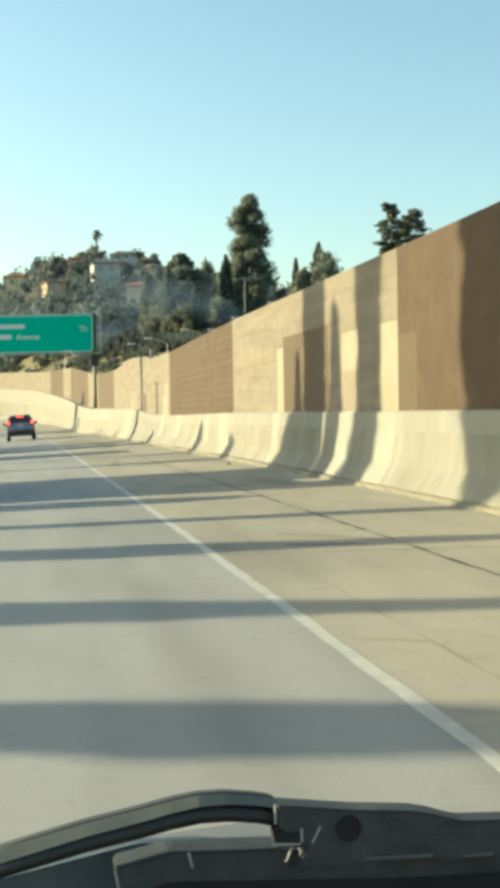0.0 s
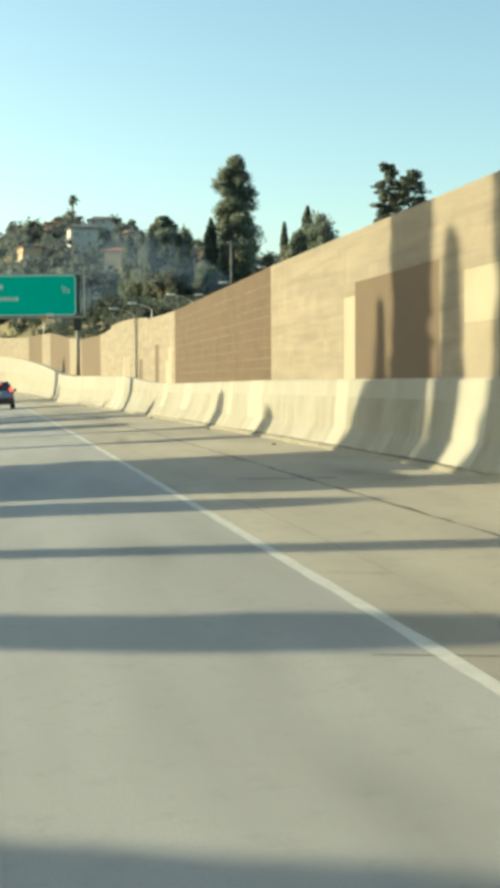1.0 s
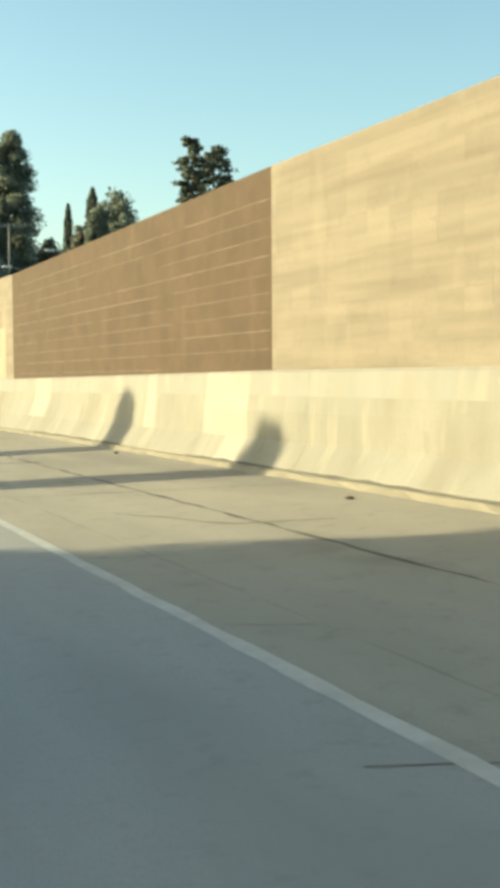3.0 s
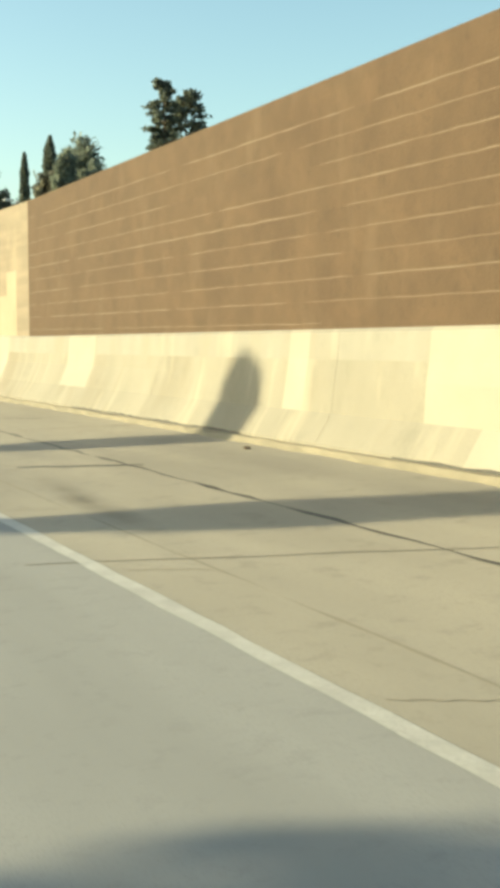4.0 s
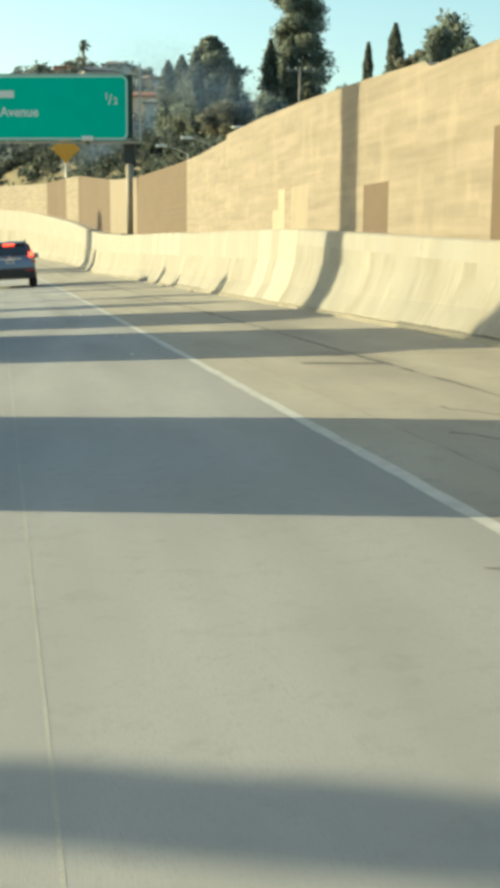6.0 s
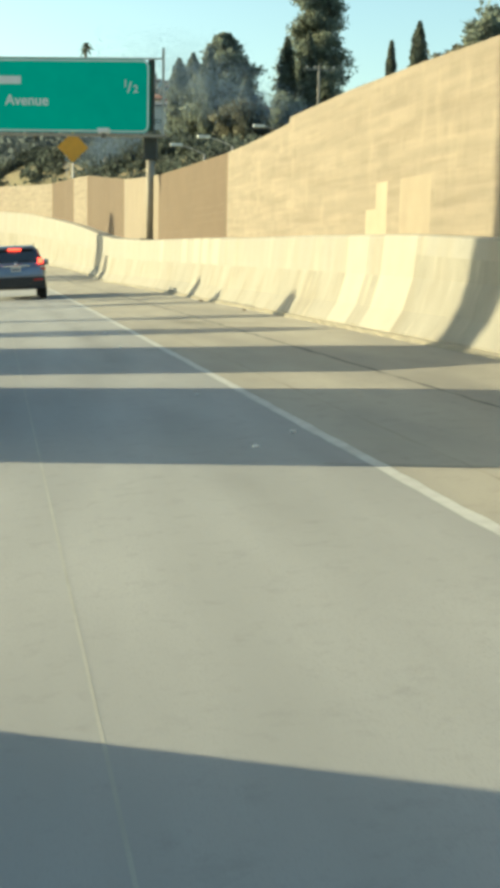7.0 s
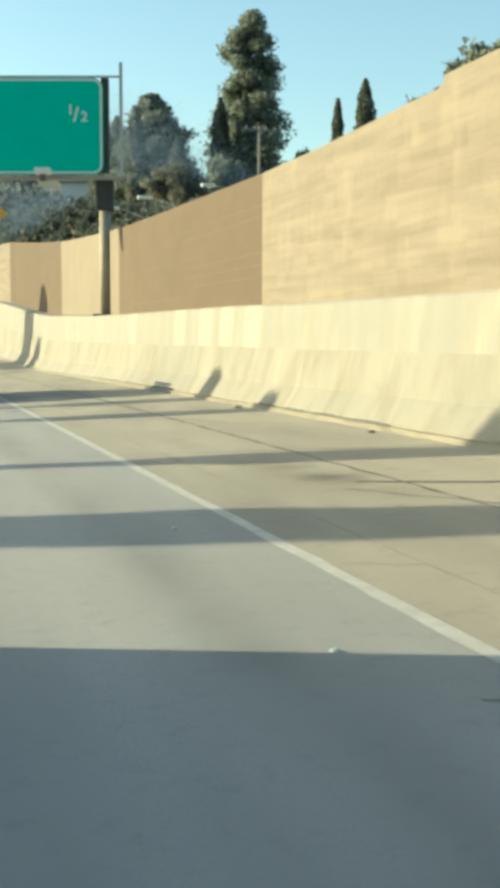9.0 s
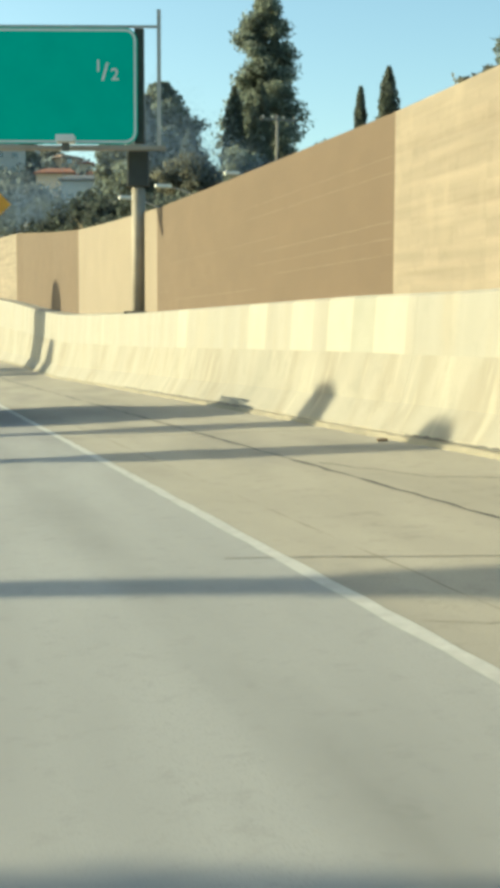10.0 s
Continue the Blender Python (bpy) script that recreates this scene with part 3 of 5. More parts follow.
def land_sheet():
    xs = [-2600, -1400, -800, -500, -350, -260, -200, -150, -110, -80, -55, -38, -26, -19]
    xs += [-15 + k * 3 for k in range(27)] + [70 + k * 8 for k in range(30)] + [340, 420, 560, 800, 1300, 2600]
    ys = [-2600, -1200, -600, -300, -150, -80, -40] + [-30 + k * 6 for k in range(34)] + [180 + k * 12 for k in range(36)] + [640, 720, 850, 1100, 1500, 2600]
    v = []
    for y in ys:
        for x in xs:
            z = land(x, y)
            if -40 <= y <= 172:
                # stay below the banked carriageway
                a = x - bend(max(min(y, 170), -40))
                if -15 < a < 8.2:
                    z = min(z, ground(a, min(y, 170)) - 0.35)
                elif a <= -15:
                    z = min(z, ground(-14, min(y, 170)) - 0.3)
            v.append((x, y, z))
    n = len(xs)
    f = [(j * n + i, j * n + i + 1, j * n + n + i + 1, j * n + n + i) for j in range(len(ys) - 1) for i in range(n - 1)]
    idx = [1 if ys[j] > 190 else 0 for j in range(len(ys) - 1) for i in range(n - 1)]
    return mesh("ground", v, f, [SOIL, HILL], idx, smooth=True)


thing("ground", "dry brown slope and scrub-covered hillside behind the wall", "ground", kind="structure", data=land_sheet())


# ---- foliage ----
def leaf_quads(centres, radii, count, size, seed):
    """Small leaf sprays scattered through clumps, more of them near each clump's skin."""
    rng = np.random.default_rng(seed)
    n = len(centres)
    pick = rng.integers(0, n, count)
    d = rng.normal(size=(count, 3))
    d /= np.linalg.norm(d, axis=1, keepdims=True)
    r = radii[pick][:, None] * (rng.random((count, 1)) ** 0.45)
    c = centres[pick] + d * r
    a = rng.normal(size=(count, 3))
    a /= np.linalg.norm(a, axis=1, keepdims=True)
    b = np.cross(a, rng.normal(size=(count, 3)))
    b /= np.linalg.norm(b, axis=1, keepdims=True) + 1e-9
    s = size * rng.uniform(0.6, 1.4, (count, 1))
    q = np.stack([c - a * s, c + b * s * 0.55, c + a * s, c - b * s * 0.55], 1).reshape(-1, 3)
    f = np.arange(count * 4).reshape(-1, 4)
    return q, f


def quads_mesh(name, q, f, mat):
    me = bpy.data.meshes.new(name)
    me.vertices.add(len(q))
    me.vertices.foreach_set("co", np.asarray(q, np.float32).ravel())
    me.loops.add(len(f) * 4)
    me.loops.foreach_set("vertex_index", np.asarray(f, np.int32).ravel())
    me.polygons.add(len(f))
    me.polygons.foreach_set("loop_start", np.arange(0, len(f) * 4, 4, dtype=np.int32))
    me.materials.append(mat)
    me.update(calc_edges=True)
    me.validate()
    return me


def trunk_mesh(h, r, limbs, seed):
    rng = random.Random(seed)
    bm = bmesh.new()
    rings = []
    for k in range(9):
        t = k / 8
        rr = r * (1 - 0.85 * t) * (1.35 if k == 0 else 1)
        cx_, cy_ = 0.25 * math.sin(t * 3 + seed) * t, 0.2 * math.cos(t * 2.3 + seed) * t
        rings.append([(cx_ + rr * math.cos(a * math.pi / 4), cy_ + rr * math.sin(a * math.pi / 4), h * t - (0.4 if k == 0 else 0)) for a in range(8)])
    loft(bm, rings)
    for a, b in limbs:
        rod(bm, a, b, r * 0.28, r * 0.06, 6)
    return smooth_bm(bm)


def sprays(c, size, seed, hang=0.0):
    """One leaf spray at each centre, turned at random; hang: how far it droops."""
    rng = np.random.default_rng(seed)
    n = len(c)
    a = rng.normal(size=(n, 3))
    a[:, 2] -= hang
    a /= np.linalg.norm(a, axis=1, keepdims=True)
    b = np.cross(a, rng.normal(size=(n, 3)))
    b /= np.linalg.norm(b, axis=1, keepdims=True) + 1e-9
    s = size * rng.uniform(0.5, 1.5, (n, 1))
    q = np.stack([c - a * s, c + b * s * 0.45, c + a * s, c - b * s * 0.45], 1).reshape(-1, 3)
    return q, np.arange(n * 4).reshape(-1, 4)


def tree(name, label, category, foot, height, width, leaf, shape, seed, count=5000, size=0.35, bare=0.2, group="", boughs=0, habit='pointed'):
    """shape: 'conifer' (uneven boughs all the way up), 'column' (cypress; 'clipped' with a round top, 'mop' with a narrow foot, 'raised' on a bare trunk), 'round' (broad crown of many boughs)."""
    rng = np.random.default_rng(seed)
    t = thing(name, label, category, group, at=Vector(foot))
    limbs = []
    if shape in ('column', 'clipped', 'raised', 'mop'):
        u = rng.random(count) ** 0.85
        prof = np.interp(u, [0, 0.06, 0.3, 0.6, 0.85, 1.0], [0.35, 0.8, 1.0, 0.88, 0.62, 0.10]) * width / 2
        if shape == 'clipped':
            prof = np.interp(u, [0, 0.06, 0.3, 0.9, 0.96, 1.0], [0.4, 0.85, 1.0, 1.0, 0.85, 0.4]) * width / 2
        elif shape == 'mop':
            prof = np.interp(u, [0, 0.80, 0.86, 0.96, 1.0], [0.3, 0.3, 1.0, 0.95, 0.5]) * width / 2
        a = rng.uniform(0, 2 * np.pi, count)
        ridge = 1 + 0.14 * np.sin(a * 5 + u * 19 + seed) + 0.10 * np.sin(u * 43 + a * 2)
        d = prof * ridge * np.sqrt(rng.random(count)) * 1.03
        clear = 0.42 if shape == 'raised' else 0.02
        c = np.stack([d * np.cos(a), d * np.sin(a), height * (clear + (1 - clear) * u)], 1)
        q, f = sprays(c, size, seed, -1.2)
    else:
        n_boughs = (boughs or 70) if shape == 'conifer' else 40
        cs = []
        for k in range(n_boughs):
            if shape == 'conifer':
                u = bare + (1 - bare) * (k + rng.random()) / n_boughs
                marks, spread = {'pointed': ([bare, bare + 0.12, 0.45, 0.58, 0.72, 0.88, 1], [0.75, 1.0, 0.95, 0.74, 0.62, 0.32, 0.05]),
                                 'blunt': ([bare, bare + 0.12, 0.45, 0.58, 0.72, 0.88, 1], [0.5, 0.6, 0.7, 0.85, 1.0, 0.95, 0.45]),
                                 'full': ([bare, 0.35, 0.5, 0.62, 0.67, 0.76, 0.86, 0.90, 0.96, 1], [0.8, 1.1, 1.15, 1.05, 0.78, 0.95, 0.82, 0.5, 0.42, 0.2])}[habit]
                reach = width / 2 * np.interp(u, marks, spread) * rng.uniform(0.58, 1.1)
                if 0.56 < u < 0.60 and habit == 'pointed':
                    reach *= 0.6
                az = rng.uniform(0, 2 * np.pi)
                root = np.array([0, 0, height * u - 0.05 * reach])
                tip = np.array([reach * np.cos(az), reach * np.sin(az), height * u + reach * rng.uniform(-0.30, 0.12)])
            else:
                az, el = rng.uniform(0, 2 * np.pi), rng.uniform(0.05, 1.45)
                reach = width / 2 * rng.uniform(0.55, 1.08)
                root = np.array([0, 0, height * (bare + 0.1)])
                tip = np.array([reach * np.cos(az) * np.cos(el), reach * np.sin(az) * np.cos(el), height * bare + 0.12 * height + (height * (0.88 - bare)) * np.sin(el) * rng.uniform(0.75, 1.0)])
            limbs.append((tuple(root), tuple(tip)))
            m = max(int(count / n_boughs), 20)
            w = (0.09 + 0.08 * rng.random()) * width * (1.0 if shape == 'round' or habit == 'blunt' else 1.5 - 0.5 * u if habit == 'full' else 1.15 - 0.6 * u)
            along = rng.uniform(0.3 if shape == 'conifer' else 0.45, 1.0, (m, 1))
            d = rng.normal(size=(m, 3))
            d *= (rng.random((m, 1)) ** 0.5) / np.linalg.norm(d, axis=1, keepdims=True)
            c = root + (tip - root) * along + d * np.array([w, w, w * (0.95 if habit == 'full' else 0.62)])
            cs.append(c)
        q, f = sprays(np.concatenate(cs), size, seed, 0.5)
    part("trunk", trunk_mesh(height * (0.95 if shape != 'round' else 0.6), 0.014 * height + 0.05, limbs[::2], seed), BARK, t)
    part("crown", quads_mesh("crown", q, f, leaf), None, t)
    return t


def foot_at(x, y):
    return Vector((x, y, land(x, y) - 0.1))


def planted(name, label, category, x, y, top, width, leaf, shape, seed, count, size, bare=0.2, group="", boughs=0, habit='pointed'):
    foot = foot_at(x, y)
    return tree(name, label, category, foot, top - foot.z, width, leaf, shape, seed, count, size, bare, group, boughs, habit)


planted("conifer_tree", "tall shaggy grey-green conifer with gaps in its crown", "tree", 30.3, 164, 30.2, 6.4, LEAF, 'conifer', 3, 50000, 0.17, 0.12, boughs=100, habit='full')
planted("conifer_tree", "tall dark conifer with a drooping pointed crown", "tree", 20.9, 162, 22.2, 10.2, LEAF, 'conifer', 8, 62000, 0.19, 0.06, boughs=170)
for i, (x, y_, top, w_) in enumerate(((37.35, 152.6, 22.7, 2.2), (33.6, 148.8, 20.2, 1.15), (26.6, 160, 22.0, 2.0), (16.6, 163, 20.0, 2.4), (28.3, 158, 22.2, 1.9), (18.4, 166, 21.0, 2.6), (18.6, 157, 20.2, 1.9), (22.2, 157, 17.8, 1.8))):
    planted("cypress_tree", "slender dark green cypress tree standing behind the wall", "tree", x, y_, top, w_, LEAF_DARK, 'column', 20 + i, 7000, 0.17, group="cypresses")
for i, (x, top, w_) in enumerate(((34.9, 20.7, 2.6), (37.1, 20.3, 3.6))):
    planted("pine_tree", "dark open pine with layered boughs rising above the wall", "tree", x, 112 + i, top, w_, LEAF_DARK, 'conifer', 31 + i, 7600, 0.15, 0.45, group="pines", boughs=60, habit='blunt')
for i, (x, y_, top, w_, lf) in enumerate(((24.1, 100.9, 13.7, 2.2, LEAF), (25.9, 101.6, 13.0, 2.4, LEAF), (29.0, 113, 16.7, 4.6, LEAF), (27.0, 114, 14.5, 3.6, LEAF_DRY), (23.5, 160, 16.4, 6.0, LEAF),
                                          (15.6, 150, 10.6, 5.0, LEAF), (20.0, 147, 14.4, 5.6, LEAF_DRY), (24.4, 149, 15.6, 5.0, LEAF), (33.5, 158, 17.6, 3.6, LEAF_DRY), (12.0, 152, 9.2, 4.6, LEAF_DRY),
                                          (9.0, 166, 9.5, 6.0, LEAF), (5.0, 176, 8.5, 6.0, LEAF_DRY), (44.4, 136, 17.1, 3.2, LEAF))):
    planted("broadleaf_tree", "dusty olive-green bushy tree on the slope behind the wall", "tree", x, y_, top, w_, lf, 'round', 50 + i, 7500, 0.18, 0.25, group="slope trees")


# plots on the hillside: place and kind of house
HOUSES = ((30.2, 284, 0), (35.2, 289, 2), (26.6, 291, 1), (4.2, 452, 0), (24.3, 455, 1), (-9.4, 405, 0), (12, 492, 2), (40, 470, 3), (58, 480, 4), (70, 440, 0), (-3, 350, 1), (14, 380, 2), (30, 400, 0), (-20, 460, 2), (46, 410, 4),
                                 (86, 470, 1), (100, 478, 0), (66, 390, 3), (-14, 300, 4), (6, 300, 3), (20, 330, 0), (38, 350, 1), (56, 330, 2), (112, 450, 1), (30, 505, 2), (-32, 480, 0), (76, 500, 3), (52, 510, 0), (35, 349, 3), (64, 346, 0), (54, 499, 0), (33, 429, 2), (99, 482, 2), (33, 501, 2), (101, 365, 2), (41, 490, 2), (18, 442, 3), (67, 362, 3), (40, 504, 4), (106, 331, 2), (74, 493, 4), (30, 408, 2), (58, 359, 2), (38, 477, 0), (13, 445, 2), (68, 449, 2), (24, 454, 0), (56, 367, 3))


# round and half-bare trees along the skyline of the ridge
for i, (x, y_, top, w_, lf) in enumerate(((23, 455, 64.0, 13, LEAF_DRY), (39, 462, 63.5, 11, LEAF_DRY), (45, 458, 61.5, 8, LEAF), (31, 470, 60.5, 9, LEAF), (65, 460, 60.0, 9, LEAF), (3.4, 455, 58.0, 5, LEAF_DARK),
                                          (13, 450, 57.0, 8, LEAF_DRY), (53, 455, 57.5, 10, LEAF_DRY), (76, 468, 58.5, 12, LEAF_DRY), (90, 470, 57.0, 10, LEAF), (-6, 445, 52.0, 9, LEAF), (17, 400, 50.0, 8, LEAF_DARK),
                                          (36, 390, 48.0, 9, LEAF_DRY), (8, 370, 42.0, 8, LEAF_DARK), (26, 350, 40.0, 8, LEAF_DARK), (50, 370, 45.0, 9, LEAF), (62, 400, 48.0, 9, LEAF_DRY), (-10, 380, 42.0, 8, LEAF))):
    planted("ridge_tree", "dusty round tree on the skyline of the hillside" if lf is not LEAF_DRY else "half-bare brownish tree on the skyline of the hillside", "tree", x, y_, max(top, land(x, y_) + 6.0), w_, lf, 'round', 300 + i, 2600, 0.5, 0.2,
            group="ridge trees")


# hillside scrub and far trees, beyond counting
def hillside_growth():
    rng = np.random.default_rng(11)
    n = 1900
    xs, ys = rng.uniform(-70, 190, n), rng.uniform(205, 540, n)
    xs[:260], ys[:260] = rng.uniform(-30, 40, 260), rng.uniform(172, 260, 260)
    cs, rs = [], []
    for x, y in zip(xs, ys):
        r = rng.uniform(1.6, 4.2)
        if y < 288 and abs(x - 0.13 * (y - 53)) < 6:
            r *= 0.3  # a low gap in the scrub before the houses
        if any(abs(x - h[0]) < 5.5 and -9 < y - h[1] < 5 for h in HOUSES):
            continue
        for k in range(3):
            cs.append((x + rng.uniform(-r, r), y + rng.uniform(-r, r), land(x, y) + r * rng.uniform(0.2, 1.1)))
            rs.append(r * rng.uniform(0.45, 0.9))
    return leaf_quads(np.array(cs), np.array(rs), 280000, 0.5, 12)


q, f = hillside_growth()
thing("hillside_trees", "dense trees and scrub covering the far hillside, haze in their colour", "trees", kind="stuff", data=quads_mesh("hillside_trees", q, f, LEAF_HILL))


def near_growth():
    rng = np.random.default_rng(15)
    cs, rs = [], []
    for k in range(2000):
        x, y = rng.uniform(-28, 34), rng.uniform(126, 205)
        if x > wx(min(y, 168)) + 2.0:
            r = rng.uniform(0.5, 1.2)
            cs += [(x, y, land(x, y) + r * 0.4), (x + r * 0.7, y, land(x, y) + r * 0.2)]
            rs += [r, r * 0.7]
    return leaf_quads(np.array(cs), np.array(rs), 230000, 0.2, 14)


q, f = near_growth()
thing("slope_scrub", "dusky green scrub and low bushes on the slope behind the wall", "shrubs", kind="stuff", data=quads_mesh("slope_scrub", q, f, LEAF_SCRUB))


def smoke(name, label, puffs, count, size, seed):
    """Smoke and its haze: tiny flakes of a painted haze blue, strewn thickly at each puff's heart and thinly round it.
    """
    rng = np.random.default_rng(seed)
    puffs = np.array(puffs, float)
    pick = rng.choice(len(puffs), count, p=puffs[:, 6] / puffs[:, 6].sum())
    c = puffs[pick, :3] + np.clip(rng.normal(size=(count, 3)), -1.8, 1.8) * puffs[pick, 3:6]
    q, f = sprays(c, size, seed)
    thing(name, label, "smoke", kind="stuff", data=quads_mesh(name, q, f, SMOKE))


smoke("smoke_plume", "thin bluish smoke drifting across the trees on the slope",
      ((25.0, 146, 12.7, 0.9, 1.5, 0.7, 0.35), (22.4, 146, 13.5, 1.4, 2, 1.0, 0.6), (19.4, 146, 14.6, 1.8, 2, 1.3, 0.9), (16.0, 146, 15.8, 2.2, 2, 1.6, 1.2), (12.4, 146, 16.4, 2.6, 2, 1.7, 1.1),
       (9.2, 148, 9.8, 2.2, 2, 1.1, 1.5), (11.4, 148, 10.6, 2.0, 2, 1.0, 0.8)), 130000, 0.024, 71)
# blue flakes imitate the haze over the distant slope
smoke("smoke_veil", "faint veil of flakes coloured as bluish smoke haze before the hillside", ((4, 215, 15, 12, 6, 4.5, 1.4), (20, 218, 15, 9, 6, 3.4, 0.9), (-8, 214, 12, 10, 6, 4, 1.0)), 105000, 0.040, 72)


def palm_tree(x, y, h, seed):
    foot = foot_at(x, y)
    t = thing("palm_tree", "lone tall fan palm on the ridge", "palm tree", at=foot)
    part("trunk", smooth_bm(rod(bmesh.new(), (0, 0, -0.5), (0.5, 0, h), 0.45, 0.28, 8)), BARK, t)
    rng = random.Random(seed)
    v, fc = [], []
    for k in range(46):
        a, e = rng.uniform(0, 6.28), rng.uniform(-0.9, 1.2)
        d = Vector((math.cos(a) * math.cos(e), math.sin(a) * math.cos(e), math.sin(e)))
        side = d.cross(Vector((0, 0, 1))).normalized() * 0.55
        c = Vector((0.5, 0, h))
        m = c + d * 1.7
        tip = c + d * 2.9 + Vector((0, 0, -0.6))
        i = len(v)
        v += [c, m + side, tip, m - side]
        fc.append((i, i + 1, i + 2, i + 3))
    part("crown", mesh("crown", v, fc, LEAF_DARK), None, t)


palm_tree(25.6, 500, 73.5 - land(25.6, 500), 3)


# ---- houses on the hillside ----
def house(x, y, w, d, h, wall_mat, roof_mat, turn, floors, label):
    foot = foot_at(x, y)
    t = thing("house", label, "house", "hillside houses", at=Matrix.Translation(foot) @ Matrix.Rotation(turn, 4, 'Z'))
    part("wall", box(bmesh.new(), (-w / 2, -d / 2, -4), (w / 2, d / 2, h)), wall_mat, t)
    e, rh = 0.5, w * 0.16
    bm = bmesh.new()
    rings = [[(s * (w / 2 + e), -d / 2 - e, h), (s * (w / 2 + e), -d / 2 - e, h + 0.25), (s * (w / 2 + e) * 0.6, 0, h + 0.25 + rh), (s * (w / 2 + e), d / 2 + e, h + 0.25), (s * (w / 2 + e), d / 2 + e, h)] for s in (-1, 1)]
    loft(bm, rings)
    part("roof", bm, roof_mat, t)
    for fl in range(floors):
        for k in range(int(w // 3.2)):
            cx_ = -w / 2 + 1.7 + k * 3.2
            z = 0.9 + fl * 2.9
            win = part("window", box(bmesh.new(), (cx_ - 0.75, -d / 2 - 0.06, z), (cx_ + 0.75, -d / 2 + 0.02, z + 1.3)), HOUSE_WALLS[0], t)
            part("pane", box(bmesh.new(), (cx_ - 0.65, -d / 2 - 0.09, z + 0.1), (cx_ + 0.65, -d / 2 - 0.05, z + 1.2)), PANE, win)


HOUSE_KINDS = (("white stucco house with a flat-looking grey roof", 0, 1), ("cream stucco house with a clay tile roof", 1, 0), ("pinkish stucco house with a clay tile roof", 2, 0),
               ("tan two-storey house with a brown roof", 3, 2), ("grey house half hidden by trees", 4, 1))
rng = random.Random(77)
for i, (x, y_, up) in enumerate(HOUSES):
    lab, wmat, rmat = HOUSE_KINDS[up]
    house(x, y_, rng.uniform(4.5, 7.2), rng.uniform(5, 7), rng.choice((2.6, 3.2, 4.0)) + 1.9, HOUSE_WALLS[wmat], ROOFS[rmat], rng.uniform(-0.5, 0.5), rng.choice((1, 2)), lab)


# ---- street lamps, utility pole ----
def street_lamp(x, y, top, reach):
    foot = foot_at(x - reach, y)
    t = thing("street_lamp", "cobra-head street lamp on a galvanised pole behind the wall", "street lamp", "street lamps", at=foot)
    h = top - foot.z
    part("pole", smooth_bm(rod(bmesh.new(), (0, 0, -0.3), (0, 0, h - 0.5), 0.11, 0.07, 10)), STEEL, t)
    bm = bmesh.new()
    pts = [Vector((reach * u, 0, h - 0.5 + 0.55 * math.sin(u * 1.57))) for u in (0, 0.25, 0.5, 0.75, 1)]
    for a, b in zip(pts, pts[1:]):
        rod(bm, a, b, 0.04, 0.04, 8)
    part("arm", smooth_bm(bm), STEEL, t)
    part("lamp_head", box(bmesh.new(), (reach - 0.35, -0.16, h - 0.04), (reach + 0.45, 0.16, h + 0.14), 0.05), SIGN_WHITE, t)


for x, y_, top, rc in ((12.7, 120, 8.7, -1.9), (19.4, 123, 9.75, -1.9), (21.7, 122, 10.85, -1.9), (25.4, 122, 12.35, -1.9), (11.2, 122, 8.3, -1.9), (16.45, 121, 9.6, -2.0), (24.9, 200, 14.6, -2.2), (21.5, 205, 14.2, -2.2), (18.5, 210, 13.8, -2.2)):
    street_lamp(x, y_, top, rc)


def utility_pole(x, y, top):
    foot = foot_at(x, y)
    h = top - foot.z
    t = thing("utility_pole", "weathered timber utility pole with a crossarm", "utility pole", at=foot)
    part("pole", smooth_bm(rod(bmesh.new(), (0, 0, -0.5), (0, 0, h), 0.15, 0.10, 10)), POLE_WOOD, t)
    part("crossarm", box(bmesh.new(), (-1.3, -0.06, h - 0.42), (1.5, 0.06, h - 0.25)), POLE_WOOD, t)
    for dx in (-1.1, -0.4, 0.5, 1.3):
        part("insulator", smooth_bm(rod(bmesh.new(), (dx, 0, h - 0.25), (dx, 0, h - 0.05), 0.05, 0.03, 8)), SIGN_WHITE, t)


utility_pole(27.4, 150, 18.05)


# ---- overhead guide sign on its post ----
def text_mesh(body, size, depth=0.004):
    c = bpy.data.curves.new("lettering", 'FONT')
    c.body, c.size, c.extrude, c.offset = body, size, depth, size * 0.018
    o = bpy.data.objects.new("lettering", c)
    scene.collection.objects.link(o)
    dg = bpy.context.evaluated_depsgraph_get()
    me = bpy.data.meshes.new_from_object(o.evaluated_get(dg))
    bpy.data.objects.remove(o)
    me.materials.clear()
    return me


def rounded_panel(x0, x1, z0, z1, y0, y1, r):
    bm = bmesh.new()
    ring = []
    for cx_, cz_, a0 in ((x1 - r, z1 - r, 0), (x0 + r, z1 - r, 90), (x0 + r, z0 + r, 180), (x1 - r, z0 + r, 270)):
        for k in range(7):
            a = radians(a0 + 15 * k)
            ring.append((cx_ + r * math.cos(a), cz_ + r * math.sin(a)))
    return loft(bm, [[(x, y, z) for x, z in ring] for y in (y0, y1)])


